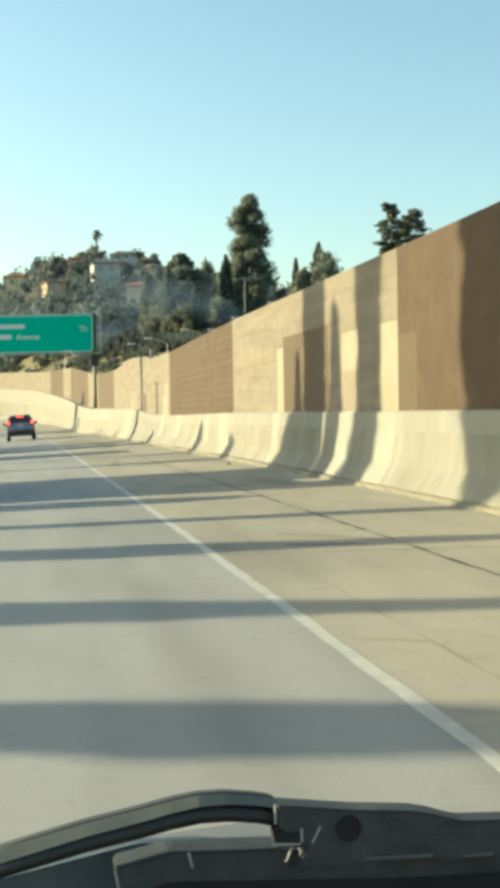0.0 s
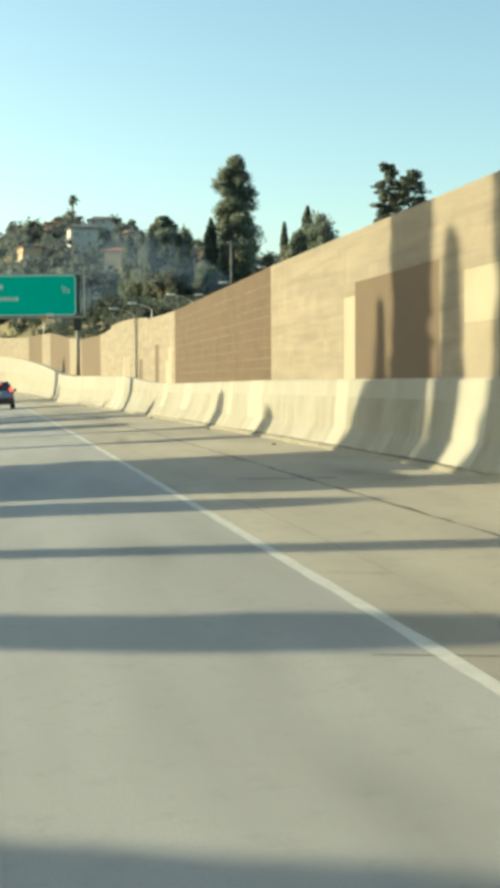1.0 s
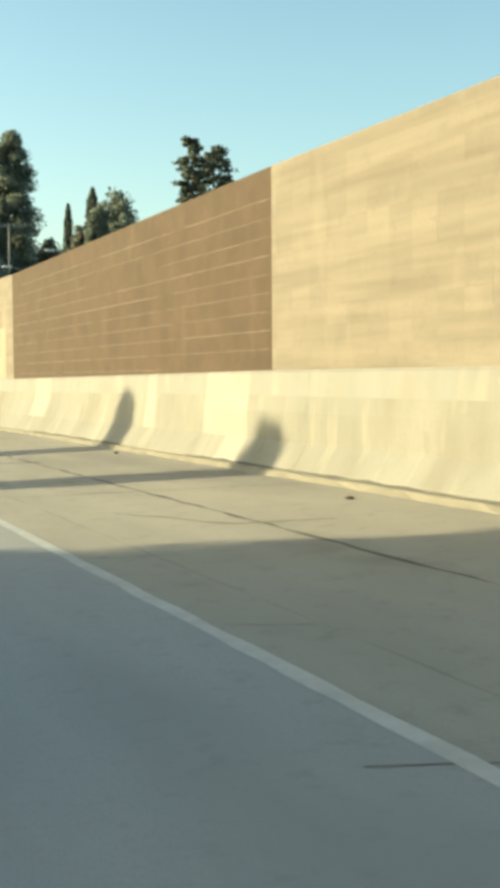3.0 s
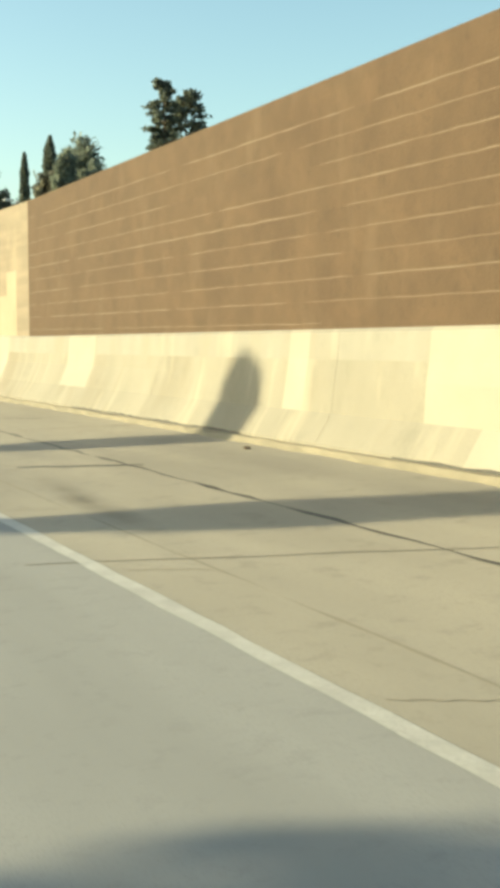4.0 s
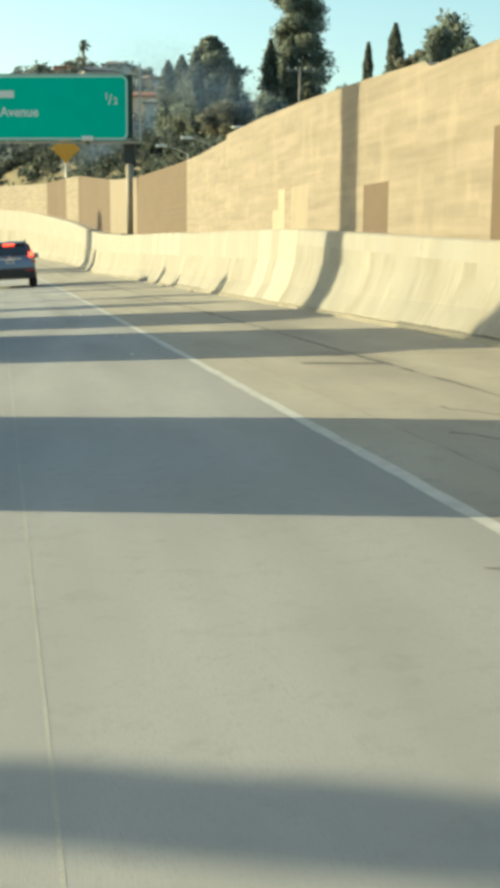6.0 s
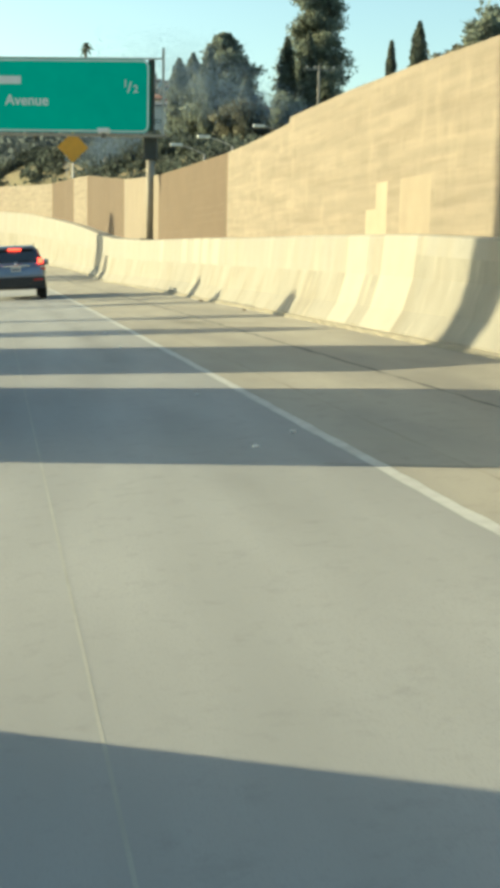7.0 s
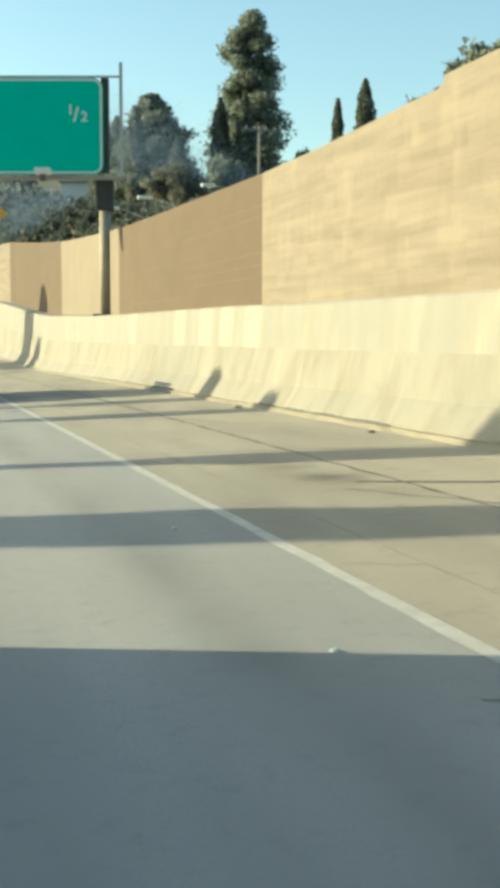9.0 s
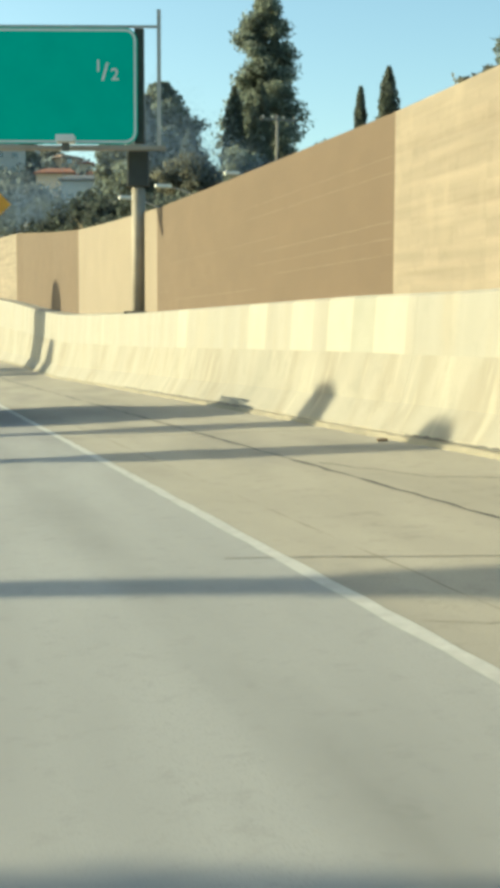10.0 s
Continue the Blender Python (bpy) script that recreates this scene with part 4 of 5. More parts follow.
def guide_sign():
    base = Vector((6.2, 89.9, 1.92))
    t = thing("overhead_sign", "green freeway guide sign with white lettering on a steel post", "road sign", at=Matrix.Translation(base) @ Matrix.Rotation(radians(-15), 4, 'Z'))
    o = -base
    o.x += 0.13
    x0, x1, z0, z1, yf = -1.2 + o.x, 6.10 + o.x, 5.94 + o.z, 8.69 + o.z, -0.55
    panel = part("panel", rounded_panel(x0, x1, z0, z1, yf, yf + 0.06, 0.30), SIGN_GREEN, t)
    bm = bmesh.new()
    n = 28
    ring = lambda k, y: [bm.verts.new(v) for v in [(p[0], y, p[1]) for p in k]]

    def outline(inset):
        r, out = 0.30 - inset, []
        for cx_, cz_, a0 in ((x1 - 0.30, z1 - 0.30, 0), (x0 + 0.30, z1 - 0.30, 90), (x0 + 0.30, z0 + 0.30, 180), (x1 - 0.30, z0 + 0.30, 270)):
            out += [(cx_ + r * math.cos(radians(a0 + 15 * k)), cz_ + r * math.sin(radians(a0 + 15 * k))) for k in range(7)]
        return out

    a, b = ring(outline(0.03), yf - 0.004), ring(outline(0.085), yf - 0.004)
    for i in range(n):
        j = (i + 1) % n
        bm.faces.new((a[i], b[i], b[j], a[j]))
    part("border", bm, SIGN_WHITE, panel, "white rounded border")

    def words(body, size, x, z, name="lettering"):
        me = text_mesh(body, size)
        ob = part(name, me, SIGN_WHITE, panel)
        ob.matrix_local = Matrix.Translation((x, yf - 0.006, z)) @ Matrix.Rotation(radians(90), 4, 'X')

    words("1", 0.40, 5.06 + o.x, 7.66 + o.z)
    words("/", 0.58, 5.24 + o.x, 7.46 + o.z)
    words("2", 0.40, 5.46 + o.x, 7.46 + o.z)
    words("Avenue", 0.56, 0.44 + o.x, 6.95 + o.z)
    for xa, xb, za, zb in ((-1.0, 0.07, 6.97, 7.30), (-1.0, 1.07, 7.74, 8.04)):
        part("text_bar", box(bmesh.new(), (xa + o.x, yf - 0.008, za + o.z), (xb + o.x, yf - 0.002, zb + o.z)), SIGN_WHITE, panel)
    part("post", smooth_bm(rod(bmesh.new(), (0.0, 0, -0.05), (0.0, 0, 3.2), 0.17, 0.17, 20)), POST, t, "thick dull grey post")
    part("post_cap", box(bmesh.new(), (-0.26, -0.22, 3.05), (0.26, 0.24, z0 - 0.1), 0.04), BRACKET, t, "dark steel bracket box")
    part("base_plate", box(bmesh.new(), (-0.35, -0.35, -0.06), (0.35, 0.35, 0.0), 0.01), STEEL_DARK, t)
    part("upright", box(bmesh.new(), (-0.06, -0.30, 4.1), (0.16, -0.02, z1 + 0.05)), BRACKET, t)
    part("beam", box(bmesh.new(), (x0 + 0.1, -0.25, z0 + 0.9), (0.02, 0.0, z0 + 1.15)), STEEL_DARK, t)
    part("beam", box(bmesh.new(), (x0 + 0.1, -0.25, z0 + 1.9), (0.02, 0.0, z0 + 2.1)), STEEL_DARK, t)
    part("bottom_beam", box(bmesh.new(), (x0 + 0.1, yf - 0.10, z0 - 0.15), (0.72, yf + 0.12, z0 - 0.05)), POST, t, "slim grey beam under the panel")
    part("rail_post", box(bmesh.new(), (0.50, -0.5, z0 - 0.12), (0.59, -0.41, z1 + 0.45)), STEEL, t)
    part("rail", box(bmesh.new(), (x0, -0.48, z1 + 0.02), (0.56, -0.43, z1 + 0.08)), STEEL, t)
    for lx in (4.45,):
        part("lamp_housing", box(bmesh.new(), (lx + o.x - 0.22, yf - 0.85, z0 - 0.08), (lx + o.x + 0.22, yf - 0.45, z0 + 0.10), 0.03), SIGN_WHITE, t, "white sign lamp housing")
        part("lamp_bracket", box(bmesh.new(), (lx + o.x - 0.08, yf - 0.7, z0 - 0.26), (lx + o.x + 0.08, yf - 0.5, z0 - 0.08)), STEEL_DARK, t)


guide_sign()


def warning_sign():
    x, y, z = 4.85, 128.0, 8.45
    t = thing("warning_sign", "yellow diamond warning sign on a slim post above the wall", "road sign", at=Matrix.Translation((x, y, land(x, y))))
    o = land(x, y)
    r = 1.05
    bm = bmesh.new()
    loft(bm, [[(r, yy, z - o), (0, yy, z - o + r), (-r, yy, z - o), (0, yy, z - o - r)] for yy in (-0.1, -0.07)])
    part("panel", bm, SIGN_YELLOW, t)
    part("post", smooth_bm(rod(bmesh.new(), (0, 0, -0.5), (0, 0, z - o + 0.8), 0.07, 0.07, 10)), STEEL, t)


warning_sign()


# ---- vehicles ----
def wheel(parent, x, y, z, r=0.34, w=0.22):
    s = 1 if x > 0 else -1
    prof = [(r * 0.62, -w / 2), (r * 0.93, -w / 2), (r, -w * 0.34), (r, w * 0.34), (r * 0.93, w / 2), (r * 0.62, w / 2)]
    bm = bmesh.new()
    rings = [[(a + 0, rr * math.cos(t), rr * math.sin(t)) for rr, a in prof] for t in [k * 2 * math.pi / 28 for k in range(29)]]
    rows = [[bm.verts.new((x + p[0], y + p[1], z + p[2])) for p in ring] for ring in rings[:-1]]
    rows.append(rows[0])
    for a, b in zip(rows, rows[1:]):
        for i in range(5):
            bm.faces.new((a[i], a[i + 1], b[i + 1], b[i]))
    bmesh.ops.recalc_face_normals(bm, faces=bm.faces)
    wh = part("wheel", smooth_bm(bm), RUBBER, parent, "black rubber tyre on an alloy rim")
    bm = bmesh.new()
    rod(bm, (x - w * 0.32, y, z), (x + w * 0.32, y, z), r * 0.63, r * 0.63, 24)
    for k in range(5):
        a = k * 2 * math.pi / 5
        d = Vector((0, math.cos(a), math.sin(a)))
        c = Vector((x + s * w * 0.36, y, z))
        rod(bm, c, c + d * r * 0.58, 0.035, 0.03, 6)
    part("rim", smooth_bm(bm), RIM, wh)


def body_rings(sections):
    """Rounded box sections along the car: y, half width low, half width at the belt, floor, belt, and roundness."""
    rings = []
    for y, wl, wb, z0, z1, r in sections:
        ring = []
        for cx_, cz_, a0, w in ((wb, z1, 0, wb), (-wb, z1, 90, wb), (-wl, z0, 180, wl), (wl, z0, 270, wl)):
            sx, sz = (1 if cx_ > 0 else -1), (1 if a0 < 180 else -1)
            for k in range(5):
                a = radians(a0 + 22.5 * k)
                ring.append((cx_ - sx * r + r * math.cos(a), y, cz_ - sz * r + r * math.sin(a)))
        rings.append(ring)
    return rings


def suv(at):
    """A compact sport utility car seen from behind; y runs forward from its rear bumper."""
    t = thing("suv_car", "blue-grey compact SUV with lit brake lamps waiting in traffic", "car", at=at)
    lower = [(0.10, 0.80, 0.82, 0.52, 1.02, 0.10), (0.02, 0.78, 0.84, 0.56, 0.98, 0.10), (0.10, 0.86, 0.885, 0.40, 1.06, 0.10), (0.5, 0.89, 0.905, 0.30, 1.09, 0.09), (1.6, 0.905, 0.91, 0.28, 1.07, 0.08),
             (2.9, 0.905, 0.91, 0.28, 1.05, 0.08), (3.4, 0.90, 0.90, 0.30, 1.04, 0.10), (4.2, 0.86, 0.86, 0.32, 0.92, 0.14), (4.5, 0.72, 0.72, 0.40, 0.74, 0.14)]
    body = part("body", smooth_bm(loft(bmesh.new(), body_rings(lower[1:]))), CAR_BLUE, t)
    cab = [(0.16, 0.80, 0.855, 0.98, 1.10, 0.05), (0.30, 0.76, 0.80, 1.0, 1.34, 0.10), (0.48, 0.72, 0.70, 1.0, 1.57, 0.12), (0.62, 0.72, 0.66, 1.0, 1.635, 0.13), (1.5, 0.74, 0.68, 1.0, 1.66, 0.13), (2.3, 0.74, 0.67, 1.0, 1.63, 0.13),
           (2.9, 0.74, 0.64, 1.0, 1.45, 0.13), (3.5, 0.72, 0.70, 0.95, 1.06, 0.05)]
    part("roof", smooth_bm(loft(bmesh.new(), body_rings(cab))), CAR_BLUE, t)
    # rear window, following the raked tailgate
    bm = bmesh.new()
    loft(bm, [[(-0.66, 0.200, 1.13), (0.66, 0.200, 1.13), (0.665, 0.195, 1.16), (0.60, 0.375, 1.46), (0.52, 0.43, 1.525), (-0.52, 0.43, 1.525), (-0.60, 0.375, 1.46), (-0.665, 0.195, 1.16)],
              [(-0.66, 0.150, 1.13), (0.66, 0.150, 1.13), (0.665, 0.145, 1.16), (0.60, 0.325, 1.46), (0.52, 0.385, 1.525), (-0.52, 0.385, 1.525), (-0.60, 0.325, 1.46), (-0.665, 0.145, 1.16)]])
    rw = part("rear_window", bm, GLASS, t, "dark tinted rear window")
    part("wiper", rod(bmesh.new(), (0.02, 0.12, 1.15), (0.42, 0.14, 1.20), 0.014, 0.01, 6), PLASTIC, rw)
    part("spoiler", box(bmesh.new(), (-0.60, 0.28, 1.545), (0.60, 0.62, 1.61), 0.025), CAR_BLUE, t)
    part("high_brake_lamp", box(bmesh.new(), (-0.20, 0.30, 1.505), (0.20, 0.36, 1.545), 0.008), BRAKE_LIT, t, "lit red high brake lamp")
    for s in (-1, 1):
        bm = bmesh.new()
        loft(bm, [[(s * x, y + d, z) for x, y, z in ((0.64, 0.42, 1.53), (0.70, 0.42, 1.52), (0.83, 0.20, 1.14), (0.70, 0.16, 1.14))] for d in (-0.055, 0.10)])
        lamp = part("upper_tail_lamp", bm, TAIL_DARK, t, "tall dark red tail lamp up the rear pillar")
        part("brake_lens", box(bmesh.new(), (s * 0.75 - 0.075, 0.075, 1.09), (s * 0.75 + 0.075, 0.17, 1.25), 0.015), BRAKE_LIT, lamp, "lit red brake lens")
        part("tail_lamp", box(bmesh.new(), (s * 0.80 - 0.085, 0.02, 0.87), (s * 0.80 + 0.085, 0.22, 1.09), 0.02), TAIL_RED, t, "red lower tail lamp")
        part("reverse_lens", box(bmesh.new(), (s * 0.80 - 0.08, 0.012, 0.97), (s * 0.80 + 0.08, 0.2, 1.02), 0.006), TAIL_CLEAR, t)
        part("reflector", box(bmesh.new(), (s * 0.66 - 0.15, -0.035, 0.58), (s * 0.66 + 0.15, 0.04, 0.63), 0.01), TAIL_RED, t, "red bumper reflector")
        bm = bmesh.new()
        box(bm, (s * 1.0 - 0.13, 2.75, 1.02), (s * 1.0 + 0.11, 2.93, 1.20), 0.05)
        box(bm, (s * 0.90 - 0.05, 2.80, 1.05), (s * 0.90 + 0.05, 2.88, 1.10))
        part("side_mirror", smooth_bm(bm), CAR_BLUE, t)
        part("side_window", box(bmesh.new(), (s * 0.71 - 0.03, 0.9, 1.10), (s * 0.71 + 0.03, 2.7, 1.48), 0.02), GLASS, t)
        part("exhaust_tip", smooth_bm(rod(bmesh.new(), (s * 0.42, -0.02, 0.47), (s * 0.42, 0.2, 0.47), 0.045, 0.045, 14)), CHROME, t)
    part("bumper", box(bmesh.new(), (-0.86, -0.02, 0.34), (0.86, 0.5, 0.70), 0.07), PLASTIC, t, "black plastic rear bumper")
    part("bumper_trim", box(bmesh.new(), (-0.84, -0.03, 0.68), (0.84, 0.4, 0.78), 0.03), CAR_BLUE, t)
    part("chrome_bar", box(bmesh.new(), (-0.40, 0.005, 1.005), (0.40, 0.06, 1.045), 0.012), CHROME, t, "chrome bar above the plate")
    plate = part("number_plate", box(bmesh.new(), (-0.155, 0.0, 0.86), (0.155, 0.03, 1.0), 0.01), PLATE, t, "pale number plate")
    part("plate_bar", box(bmesh.new(), (-0.11, -0.006, 0.90), (0.11, 0.004, 0.95)), PLATE_BAR, plate)
    part("badge", smooth_bm(rod(bmesh.new(), (0, -0.0, 1.085), (0, 0.06, 1.085), 0.05, 0.05, 18)), CHROME, t)
    part("tailgate_handle", box(bmesh.new(), (-0.09, -0.012, 0.735), (0.09, 0.03, 0.765), 0.008), PLASTIC, t)
    part("aerial", rod(bmesh.new(), (0.05, 1.0, 1.65), (0.05, 0.8, 1.83), 0.008, 0.004, 6), PLASTIC, t)
    for s in (-1, 1):
        part("roof_rail", box(bmesh.new(), (s * 0.60 - 0.02, 0.7, 1.65), (s * 0.60 + 0.02, 2.4, 1.70), 0.01), STEEL_DARK, t)
        for y in (0.78, 3.40):
            wheel(t, s * 0.80, y, 0.34)
    return t


BANK = math.atan(0.0611)


def parked(x, y, turn=0.0):
    """Pose of a car on the banked road at a lane offset, its rear at y."""
    slope = (bend(y + 2) - bend(y - 2)) / 4
    rise = (ground(x, y + 2) - ground(x, y - 2)) / 4
    return Matrix.Translation(on_road(x, y, 0.005)) @ Euler((math.atan(rise), -BANK, -math.atan(slope) + turn)).to_matrix().to_4x4()


suv(parked(2.4, 79.0))


def small_van(at, paint, label, tall=1.46, length=3.9):
    t = thing("small_van", label, "van", "queue in the next lane", at=at)
    k = length / 3.9
    low = [(0.0, 0.74, 0.78, 0.36, 0.92, 0.12), (0.3, 0.82, 0.84, 0.26, 0.96, 0.10), (2.6, 0.84, 0.85, 0.24, 0.94, 0.09), (3.4, 0.82, 0.82, 0.26, 0.86, 0.12), (3.88, 0.66, 0.66, 0.34, 0.68, 0.14)]
    part("body", smooth_bm(loft(bmesh.new(), body_rings([(y * k, *r) for y, *r in low]))), paint, t)
    cab = [(0.0, 0.80, 0.80, 0.80, tall - 0.04, 0.06), (0.05, 0.82, 0.80, 0.80, tall, 0.08), (2.55, 0.82, 0.80, 0.80, tall, 0.08), (2.95, 0.80, 0.74, 0.80, tall - 0.5, 0.12), (3.3, 0.74, 0.72, 0.80, 0.95, 0.05)]
    part("cabin", smooth_bm(loft(bmesh.new(), body_rings([(y * k, *r) for y, *r in cab]))), paint, t)
    for s in (-1, 1):
        part("side_window", box(bmesh.new(), (s * 0.79 - 0.03, 1.7 * k, 1.15), (s * 0.79 + 0.03, 2.5 * k, 1.75), 0.02), GLASS, t)
        part("tail_lamp", box(bmesh.new(), (s * 0.68 - 0.08, -0.03, 0.68), (s * 0.68 + 0.08, 0.12, 0.88), 0.02), TAIL_RED, t)
        for y in (0.66 * k, 3.08 * k):
            wheel(t, s * 0.74, y, 0.30, 0.30, 0.19)
    part("rear_window", box(bmesh.new(), (-0.58, -0.02, 1.15), (0.58, 0.08, 1.75), 0.02), GLASS, t)
    part("bumper", box(bmesh.new(), (-0.80, -0.06, 0.30), (0.80, 0.25, 0.52), 0.05), PLASTIC, t)


# vans added out of view, placed and sized for the shadow bands they cast
for i, (y_, tall, length) in enumerate(((22.2, 2.8, 4.7), (42.6, 2.5, 3.3), (50.8, 3.0, 4.6), (56.8, 3.0, 3.9))):
    small_van(parked(-1.75, y_), (CAR_WHITE, CAR_SILVER, CAR_RED, CAR_BLUE)[i % 4],
              ("white", "silver", "dark red", "blue-grey")[i % 4] + " small van added unseen in the next lane for its shadow", tall, length)

# slim trees added out of view only to throw long shadows over road, barrier and wall: foot of the wall shadow, width,
# top, outline
for i, (sy, w_, top, form) in enumerate(((54.3, 0.8, 20.0, 'column'), (21.05, 1.3, 20.0, 'column'), (22.3, 0.6, 9.8, 'column'), (19.6, 0.75, 10.4, 'column'), (17.7, 1.05, 20.0, 'column'), (12.6, 2.0, 20.0, 'raised'), (22.0, 2.3, 8.3, 'clipped'),
                                         (9.6, 1.1, 7.6, 'column'), (6.0, 1.1, 7.2, 'column'), (2.9, 1.1, 7.6, 'column'), (105.4, 1.7, 10.9, 'clipped'), (102.5, 1.2, 8.7, 'clipped'),
                                         (28.9, 0.85, 7.66, 'mop'), (34.3, 0.8, 7.95, 'mop'), (46.6, 0.85, 7.50, 'mop'), (58.9, 1.1, 6.71, 'clipped'), (15.9, 0.9, 6.6, 'clipped'),
                                         (63.2, 0.75, 7.26, 'mop'), (70.4, 0.8, 6.95, 'mop'), (74.2, 0.85, 7.2, 'mop'))):
    x = -20.0 if sy > 100 else -16.2 if form in ('clipped', 'mop') else -17.5
    y_ = sy + 0.5 * (wx(sy) - x)
    planted("cypress_tree", ("tall slender dark cypress" if top > 10 else "small slender dark cypress" if form == 'column' else "small round-topped dark cypress") + " added unseen beside the road for its shadow", "tree", x, y_, top, w_,
            LEAF_DARK, form, 90 + i, 16000 if top > 10 else 14000, 0.2 if top > 10 else 0.13, group="roadside cypresses")


# ---- the car that carries the viewpoint at the start: low body, cowl and wiper at rest ----
def wiper_car():
    t = thing("wiper_car", "silver car with a black windscreen wiper at rest", "car", at=parked(2.24, 0.0))
    inv = t.matrix_world.inverted()
    eye = Vector((2.237, 0.0, 1.499))

    def here(x, y, z):
        return inv @ (eye + Vector((x, y, z)))

    low = [(-2.6, 0.78, 0.80, 0.34, 0.80, 0.12), (-2.2, 0.86, 0.88, 0.26, 0.90, 0.10), (0.5, 0.88, 0.89, 0.24, 0.90, 0.09), (1.05, 0.88, 0.88, 0.24, 0.82, 0.10), (1.9, 0.84, 0.82, 0.28, 0.66, 0.14), (2.15, 0.70, 0.68, 0.36, 0.60, 0.12)]
    part("body", smooth_bm(loft(bmesh.new(), body_rings(low))), CAR_SILVER, t)
    for s in (-1, 1):
        for y in (-1.6, 1.25):
            wheel(t, s * 0.78, y, 0.31, 0.31, 0.2)
    part("cowl", box(bmesh.new(), (-0.80, 0.52, 0.86), (0.80, 0.92, 0.96), 0.02), PLASTIC, t, "black plastic cowl panel")
    # bent arm: a dark flank under a grey strip that paints the sky's reflection
    ridge = [(-0.0499, -0.2691), (-0.0124, -0.2604), (0.0222, -0.2523), (0.0573, -0.2459), (0.0751, -0.2422), (0.0929, -0.2395), (0.1109, -0.2396), (0.1290, -0.2419), (0.1417, -0.2449)]
    high, deep = 0.0073, 0.0168
    rings, edges = [], []
    for i, (x, z) in enumerate(ridge):
        u = i / (len(ridge) - 1)
        rings.append([here(x, yy, z - d) for yy, d in ((0.768, 0.0008), (0.762, high), (0.757, high + 0.0015), (0.757, deep - 0.001), (0.766, deep), (0.780, deep - 0.002), (0.780, 0.002))])
        k = high * (1.0 - 0.35 * u)
        edges.append([here(x, yy, z - d) for yy, d in ((0.7665, 0.0012), (0.7585, k), (0.7615, k + 0.0004), (0.769, 0.0016))])
    arm = part("wiper_arm", smooth_bm(loft(bmesh.new(), rings)), WIPER_ARM, t, "bent black steel wiper arm")
    part("worn_edge", loft(bmesh.new(), edges), WIPER_SHEEN, arm, "upper edge of the arm with the sky's reflection painted grey")

    def slab(outline, y0, y1, bevel=0.0016):
        b_ = bmesh.new()
        loft(b_, [[here(x, y, z) for x, z in outline] for y in (y0, y1)])
        bmesh.ops.bevel(b_, geom=list(b_.edges), offset=bevel, segments=2, affect='EDGES')
        return b_

    holder = part("blade_holder", slab([(0.1409, -0.2460), (0.1915, -0.2527), (0.2291, -0.2557), (0.2412, -0.2584), (0.2603, -0.2645), (0.3061, -0.2666), (0.3059, -0.2906), (0.1985, -0.2877), (0.1510, -0.2870), (0.1585, -0.2737), (0.1407, -0.2608)],
                                       0.753, 0.772), WIPER_PLASTIC, t, "scuffed charcoal plastic blade holder")
    part("clip", slab([(0.1385, -0.2606), (0.1579, -0.2620), (0.1578, -0.2737), (0.1394, -0.2723)], 0.7515, 0.770), RUBBER, holder, "square black retaining clip")
    hx, hz = (0.1863, -0.2636)
    part("rivet_hole", rod(bmesh.new(), here(hx, 0.7515, hz), here(hx, 0.756, hz), 0.0083, 0.0083, 28), RUBBER, holder)
    blade = part("wiper_blade", slab([(0.0392, -0.2801), (0.0746, -0.2729), (0.1394, -0.2756), (0.1985, -0.2844), (0.3059, -0.2906), (0.3058, -0.3034), (0.2209, -0.3012), (0.0742, -0.2922), (0.0430, -0.3011)], 0.760, 0.785), WIPER_PLASTIC, t,
                 "worn charcoal wiper blade")
    part("squeegee", slab([(0.0431, -0.2922), (0.0742, -0.2914), (0.2209, -0.3005), (0.3058, -0.3027), (0.3055, -0.3282), (0.0429, -0.3064)], 0.763, 0.775), RUBBER, blade, "black rubber wiping edge")
    # cowl piece behind the wiper; its blue-grey colour stands in for shade
    part("windscreen_edge", slab([(-0.0599, -0.3021), (0.0562, -0.2807), (0.0955, -0.2813), (0.1545, -0.2895), (0.0783, -0.2951), (0.0463, -0.3226), (-0.0602, -0.3138)], 0.800, 0.812), COWL_GREY, t, "piece of cowl with its bluish shade put into the colour")
    for xa, za, xb, zb in ((0.0846, -0.271, 0.0869, -0.2804), (0.0394, -0.2781, 0.0419, -0.2924), (0.1678, -0.261, 0.1626, -0.2704), (0.1498, -0.2723, 0.1457, -0.2813), (0.1393, -0.245, 0.1392, -0.2572),
                           (0.1558, -0.2609, 0.156, -0.2699), (0.1372, -0.2699, 0.1553, -0.2709)):
        part("scratch", rod(bmesh.new(), here(xa, 0.7515, za), here(xb, 0.7515, zb), 0.0010, 0.0007, 6), SCRATCH, holder)
    for xa, za, xb, zb in ((0.1963, -0.2837, 0.2412, -0.2846), (0.2621, -0.2869, 0.2812, -0.2865)):
        part("scuff", rod(bmesh.new(), here(xa, 0.7525, za), here(xb, 0.7525, zb), 0.0008, 0.0014, 6), SCUFF, holder)


wiper_car()


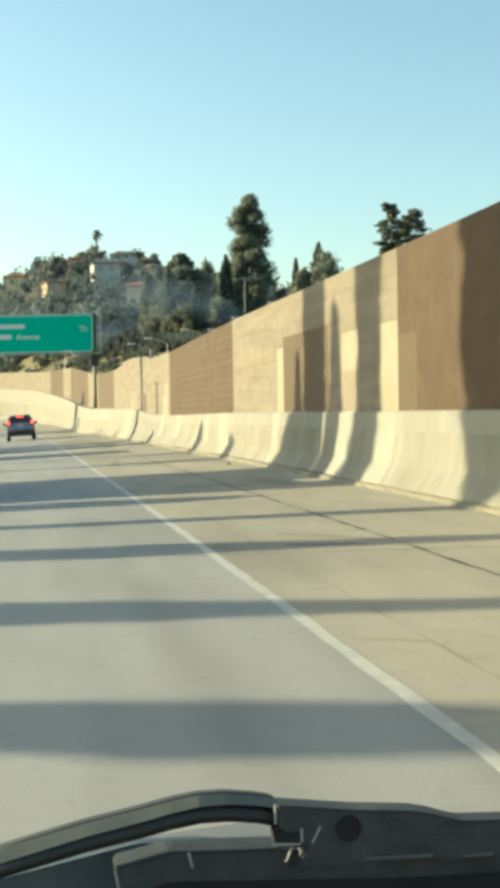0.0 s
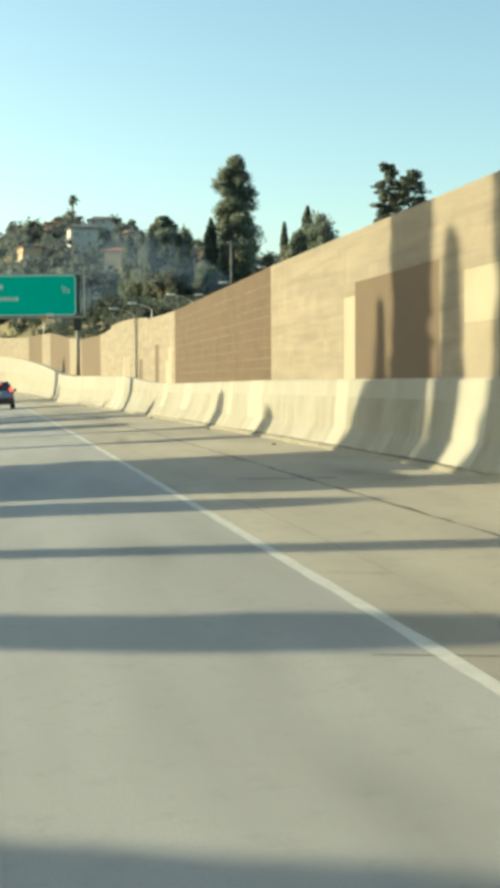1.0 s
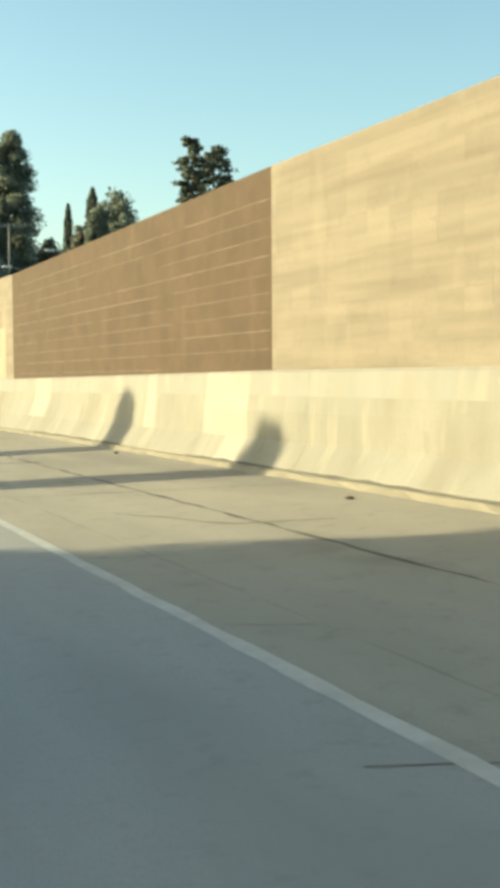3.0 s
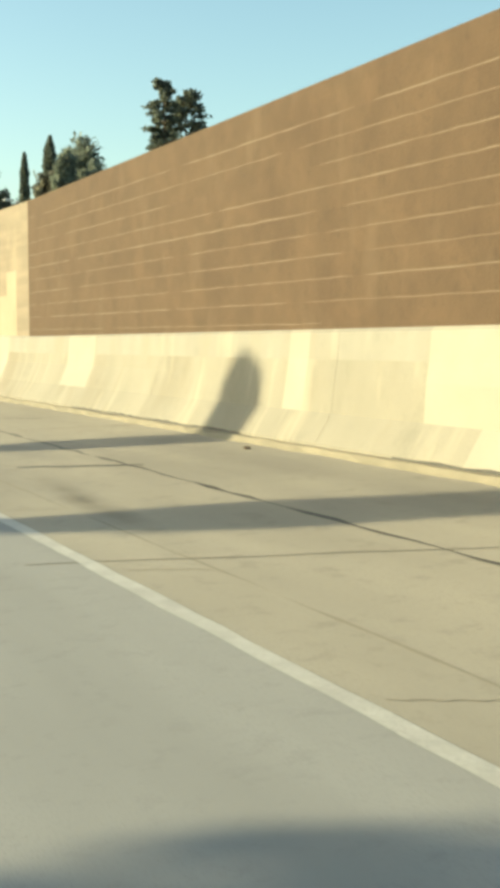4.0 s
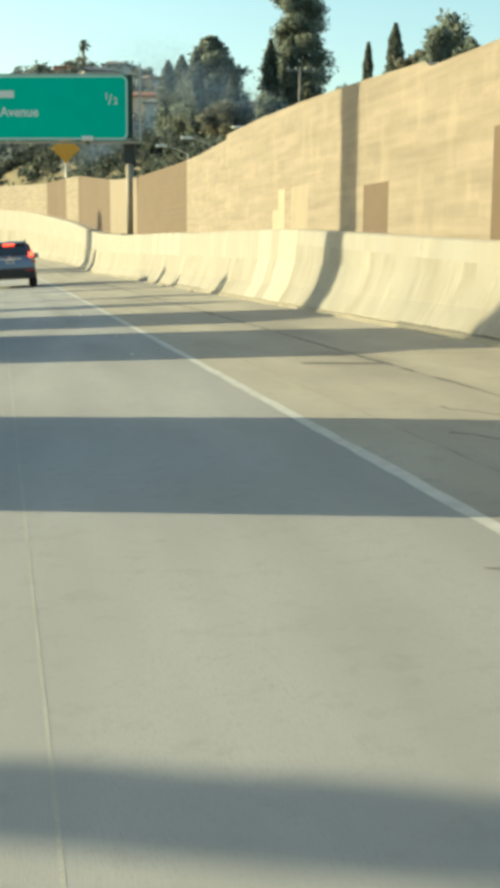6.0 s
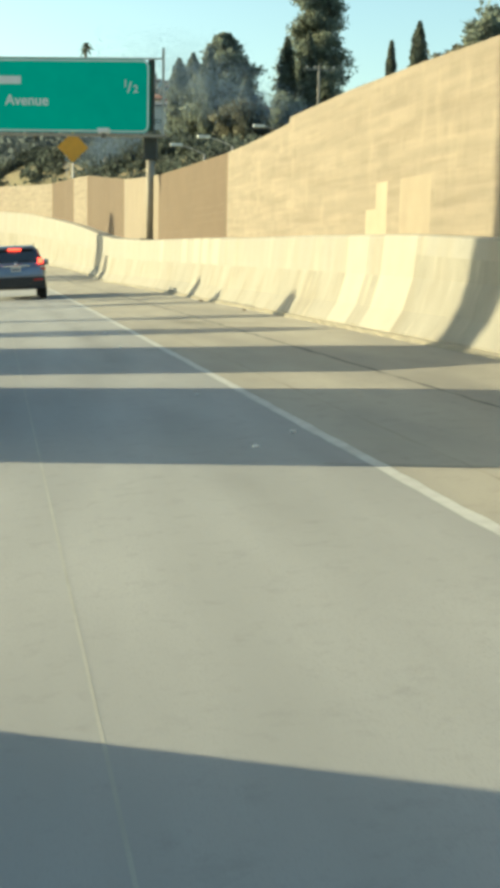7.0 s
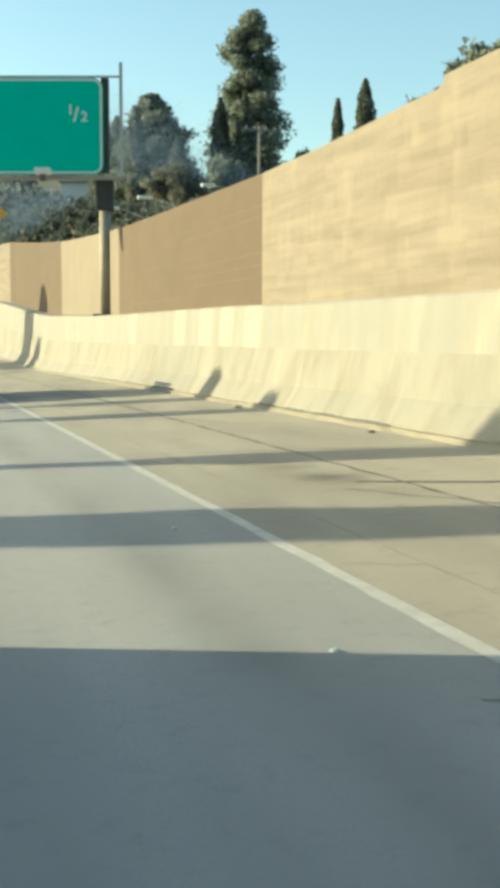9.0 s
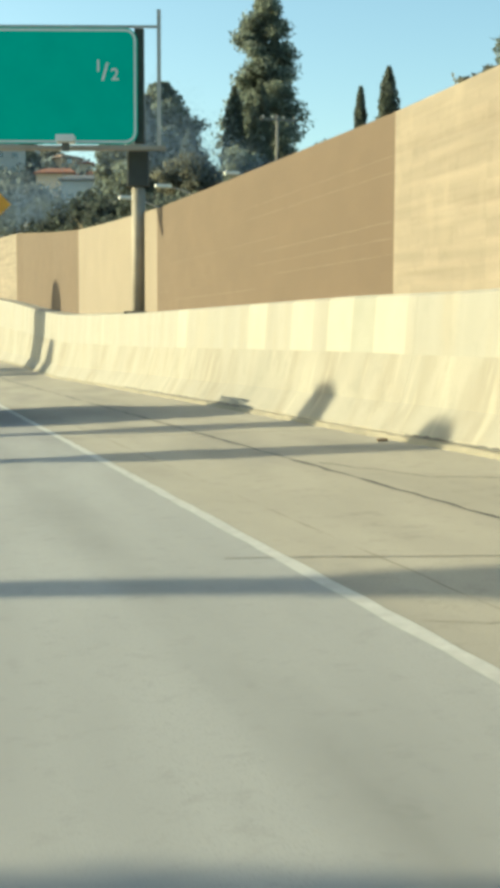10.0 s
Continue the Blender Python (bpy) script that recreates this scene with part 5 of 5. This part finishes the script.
# ---- chips of litter on the road ----
def chip(x, y, size, seed):
    rng_ = random.Random(seed)
    bm = bmesh.new()
    bmesh.ops.create_icosphere(bm, subdivisions=1, radius=size)
    for v in bm.verts:
        v.co = Vector((v.co.x * rng_.uniform(0.7, 1.4), v.co.y * rng_.uniform(0.6, 1.2), v.co.z * 0.45 * rng_.uniform(0.7, 1.2)))
    t = thing("litter_chip", ("brown clod of dirt at the foot of the barrier" if size > 0.035 else "small pale chip of litter lying on the road"), "litter", "road litter", at=on_road(x, y, size * 0.3))
    part("chip", bm, BARK if size > 0.035 else SIGN_WHITE if seed % 2 else PLATE, t)


for i, (x, y_, sz) in enumerate(((3.72, 49.0, 0.03), (3.35, 48.5, 0.025), (3.46, 51.6, 0.022), (3.37, 57.7, 0.024), (3.45, 60.95, 0.022), (6.75, 43.5, 0.05), (6.8, 71.6, 0.06), (6.72, 33.2, 0.04), (6.6, 26.0, 0.04), (6.78, 66.0, 0.05))):
    chip(x, y_, sz, 200 + i)


# ---- blocks of the wall: the stretch passed nearest as pieces, the rest as one ----
NEAR = (31.0, 38.6)
rest_v, rest_f, rest_i = [], [], []
shared = {}
for y0, y1, z0, z1, proud, paint in courses(-29.5, 167.5):
    if NEAR[0] <= y0 and y1 <= NEAR[1] and abs(y1 - y0 - BLOCK_LEN) < 1e-6 and abs(z1 - z0 - COURSE) < 1e-6:
        key = round(proud, 3)
        if key not in shared:
            vs = [(x, y - y0, z - z0) for x, y, z in [(a - wx(y0), b, c) for a, b, c in block_verts(y0, y1, z0, z1, key)]]
            shared[key] = mesh("block", vs, BLOCK_FACES, BROWN_PIECE)
        ob = new("block", shared[key])
        ob.parent = wall
        ob.location = (wx(y0), y0, z0)
    else:
        o = len(rest_v)
        rest_v += block_verts(y0, y1, z0, z1, proud)
        rest_f += [tuple(o + k for k in fc) for fc in BLOCK_FACES]
        rest_i += [paint] * 5
rest = part("blocks", mesh("blocks", rest_v, rest_f, [BLOCK, BLOCK_BROWN, BLOCK_PALE, BROWN_LIGHT, BLOCK_CREAM, TAN_SMOOTH], rest_i), None, wall)
tagged(rest, kind="stuff")
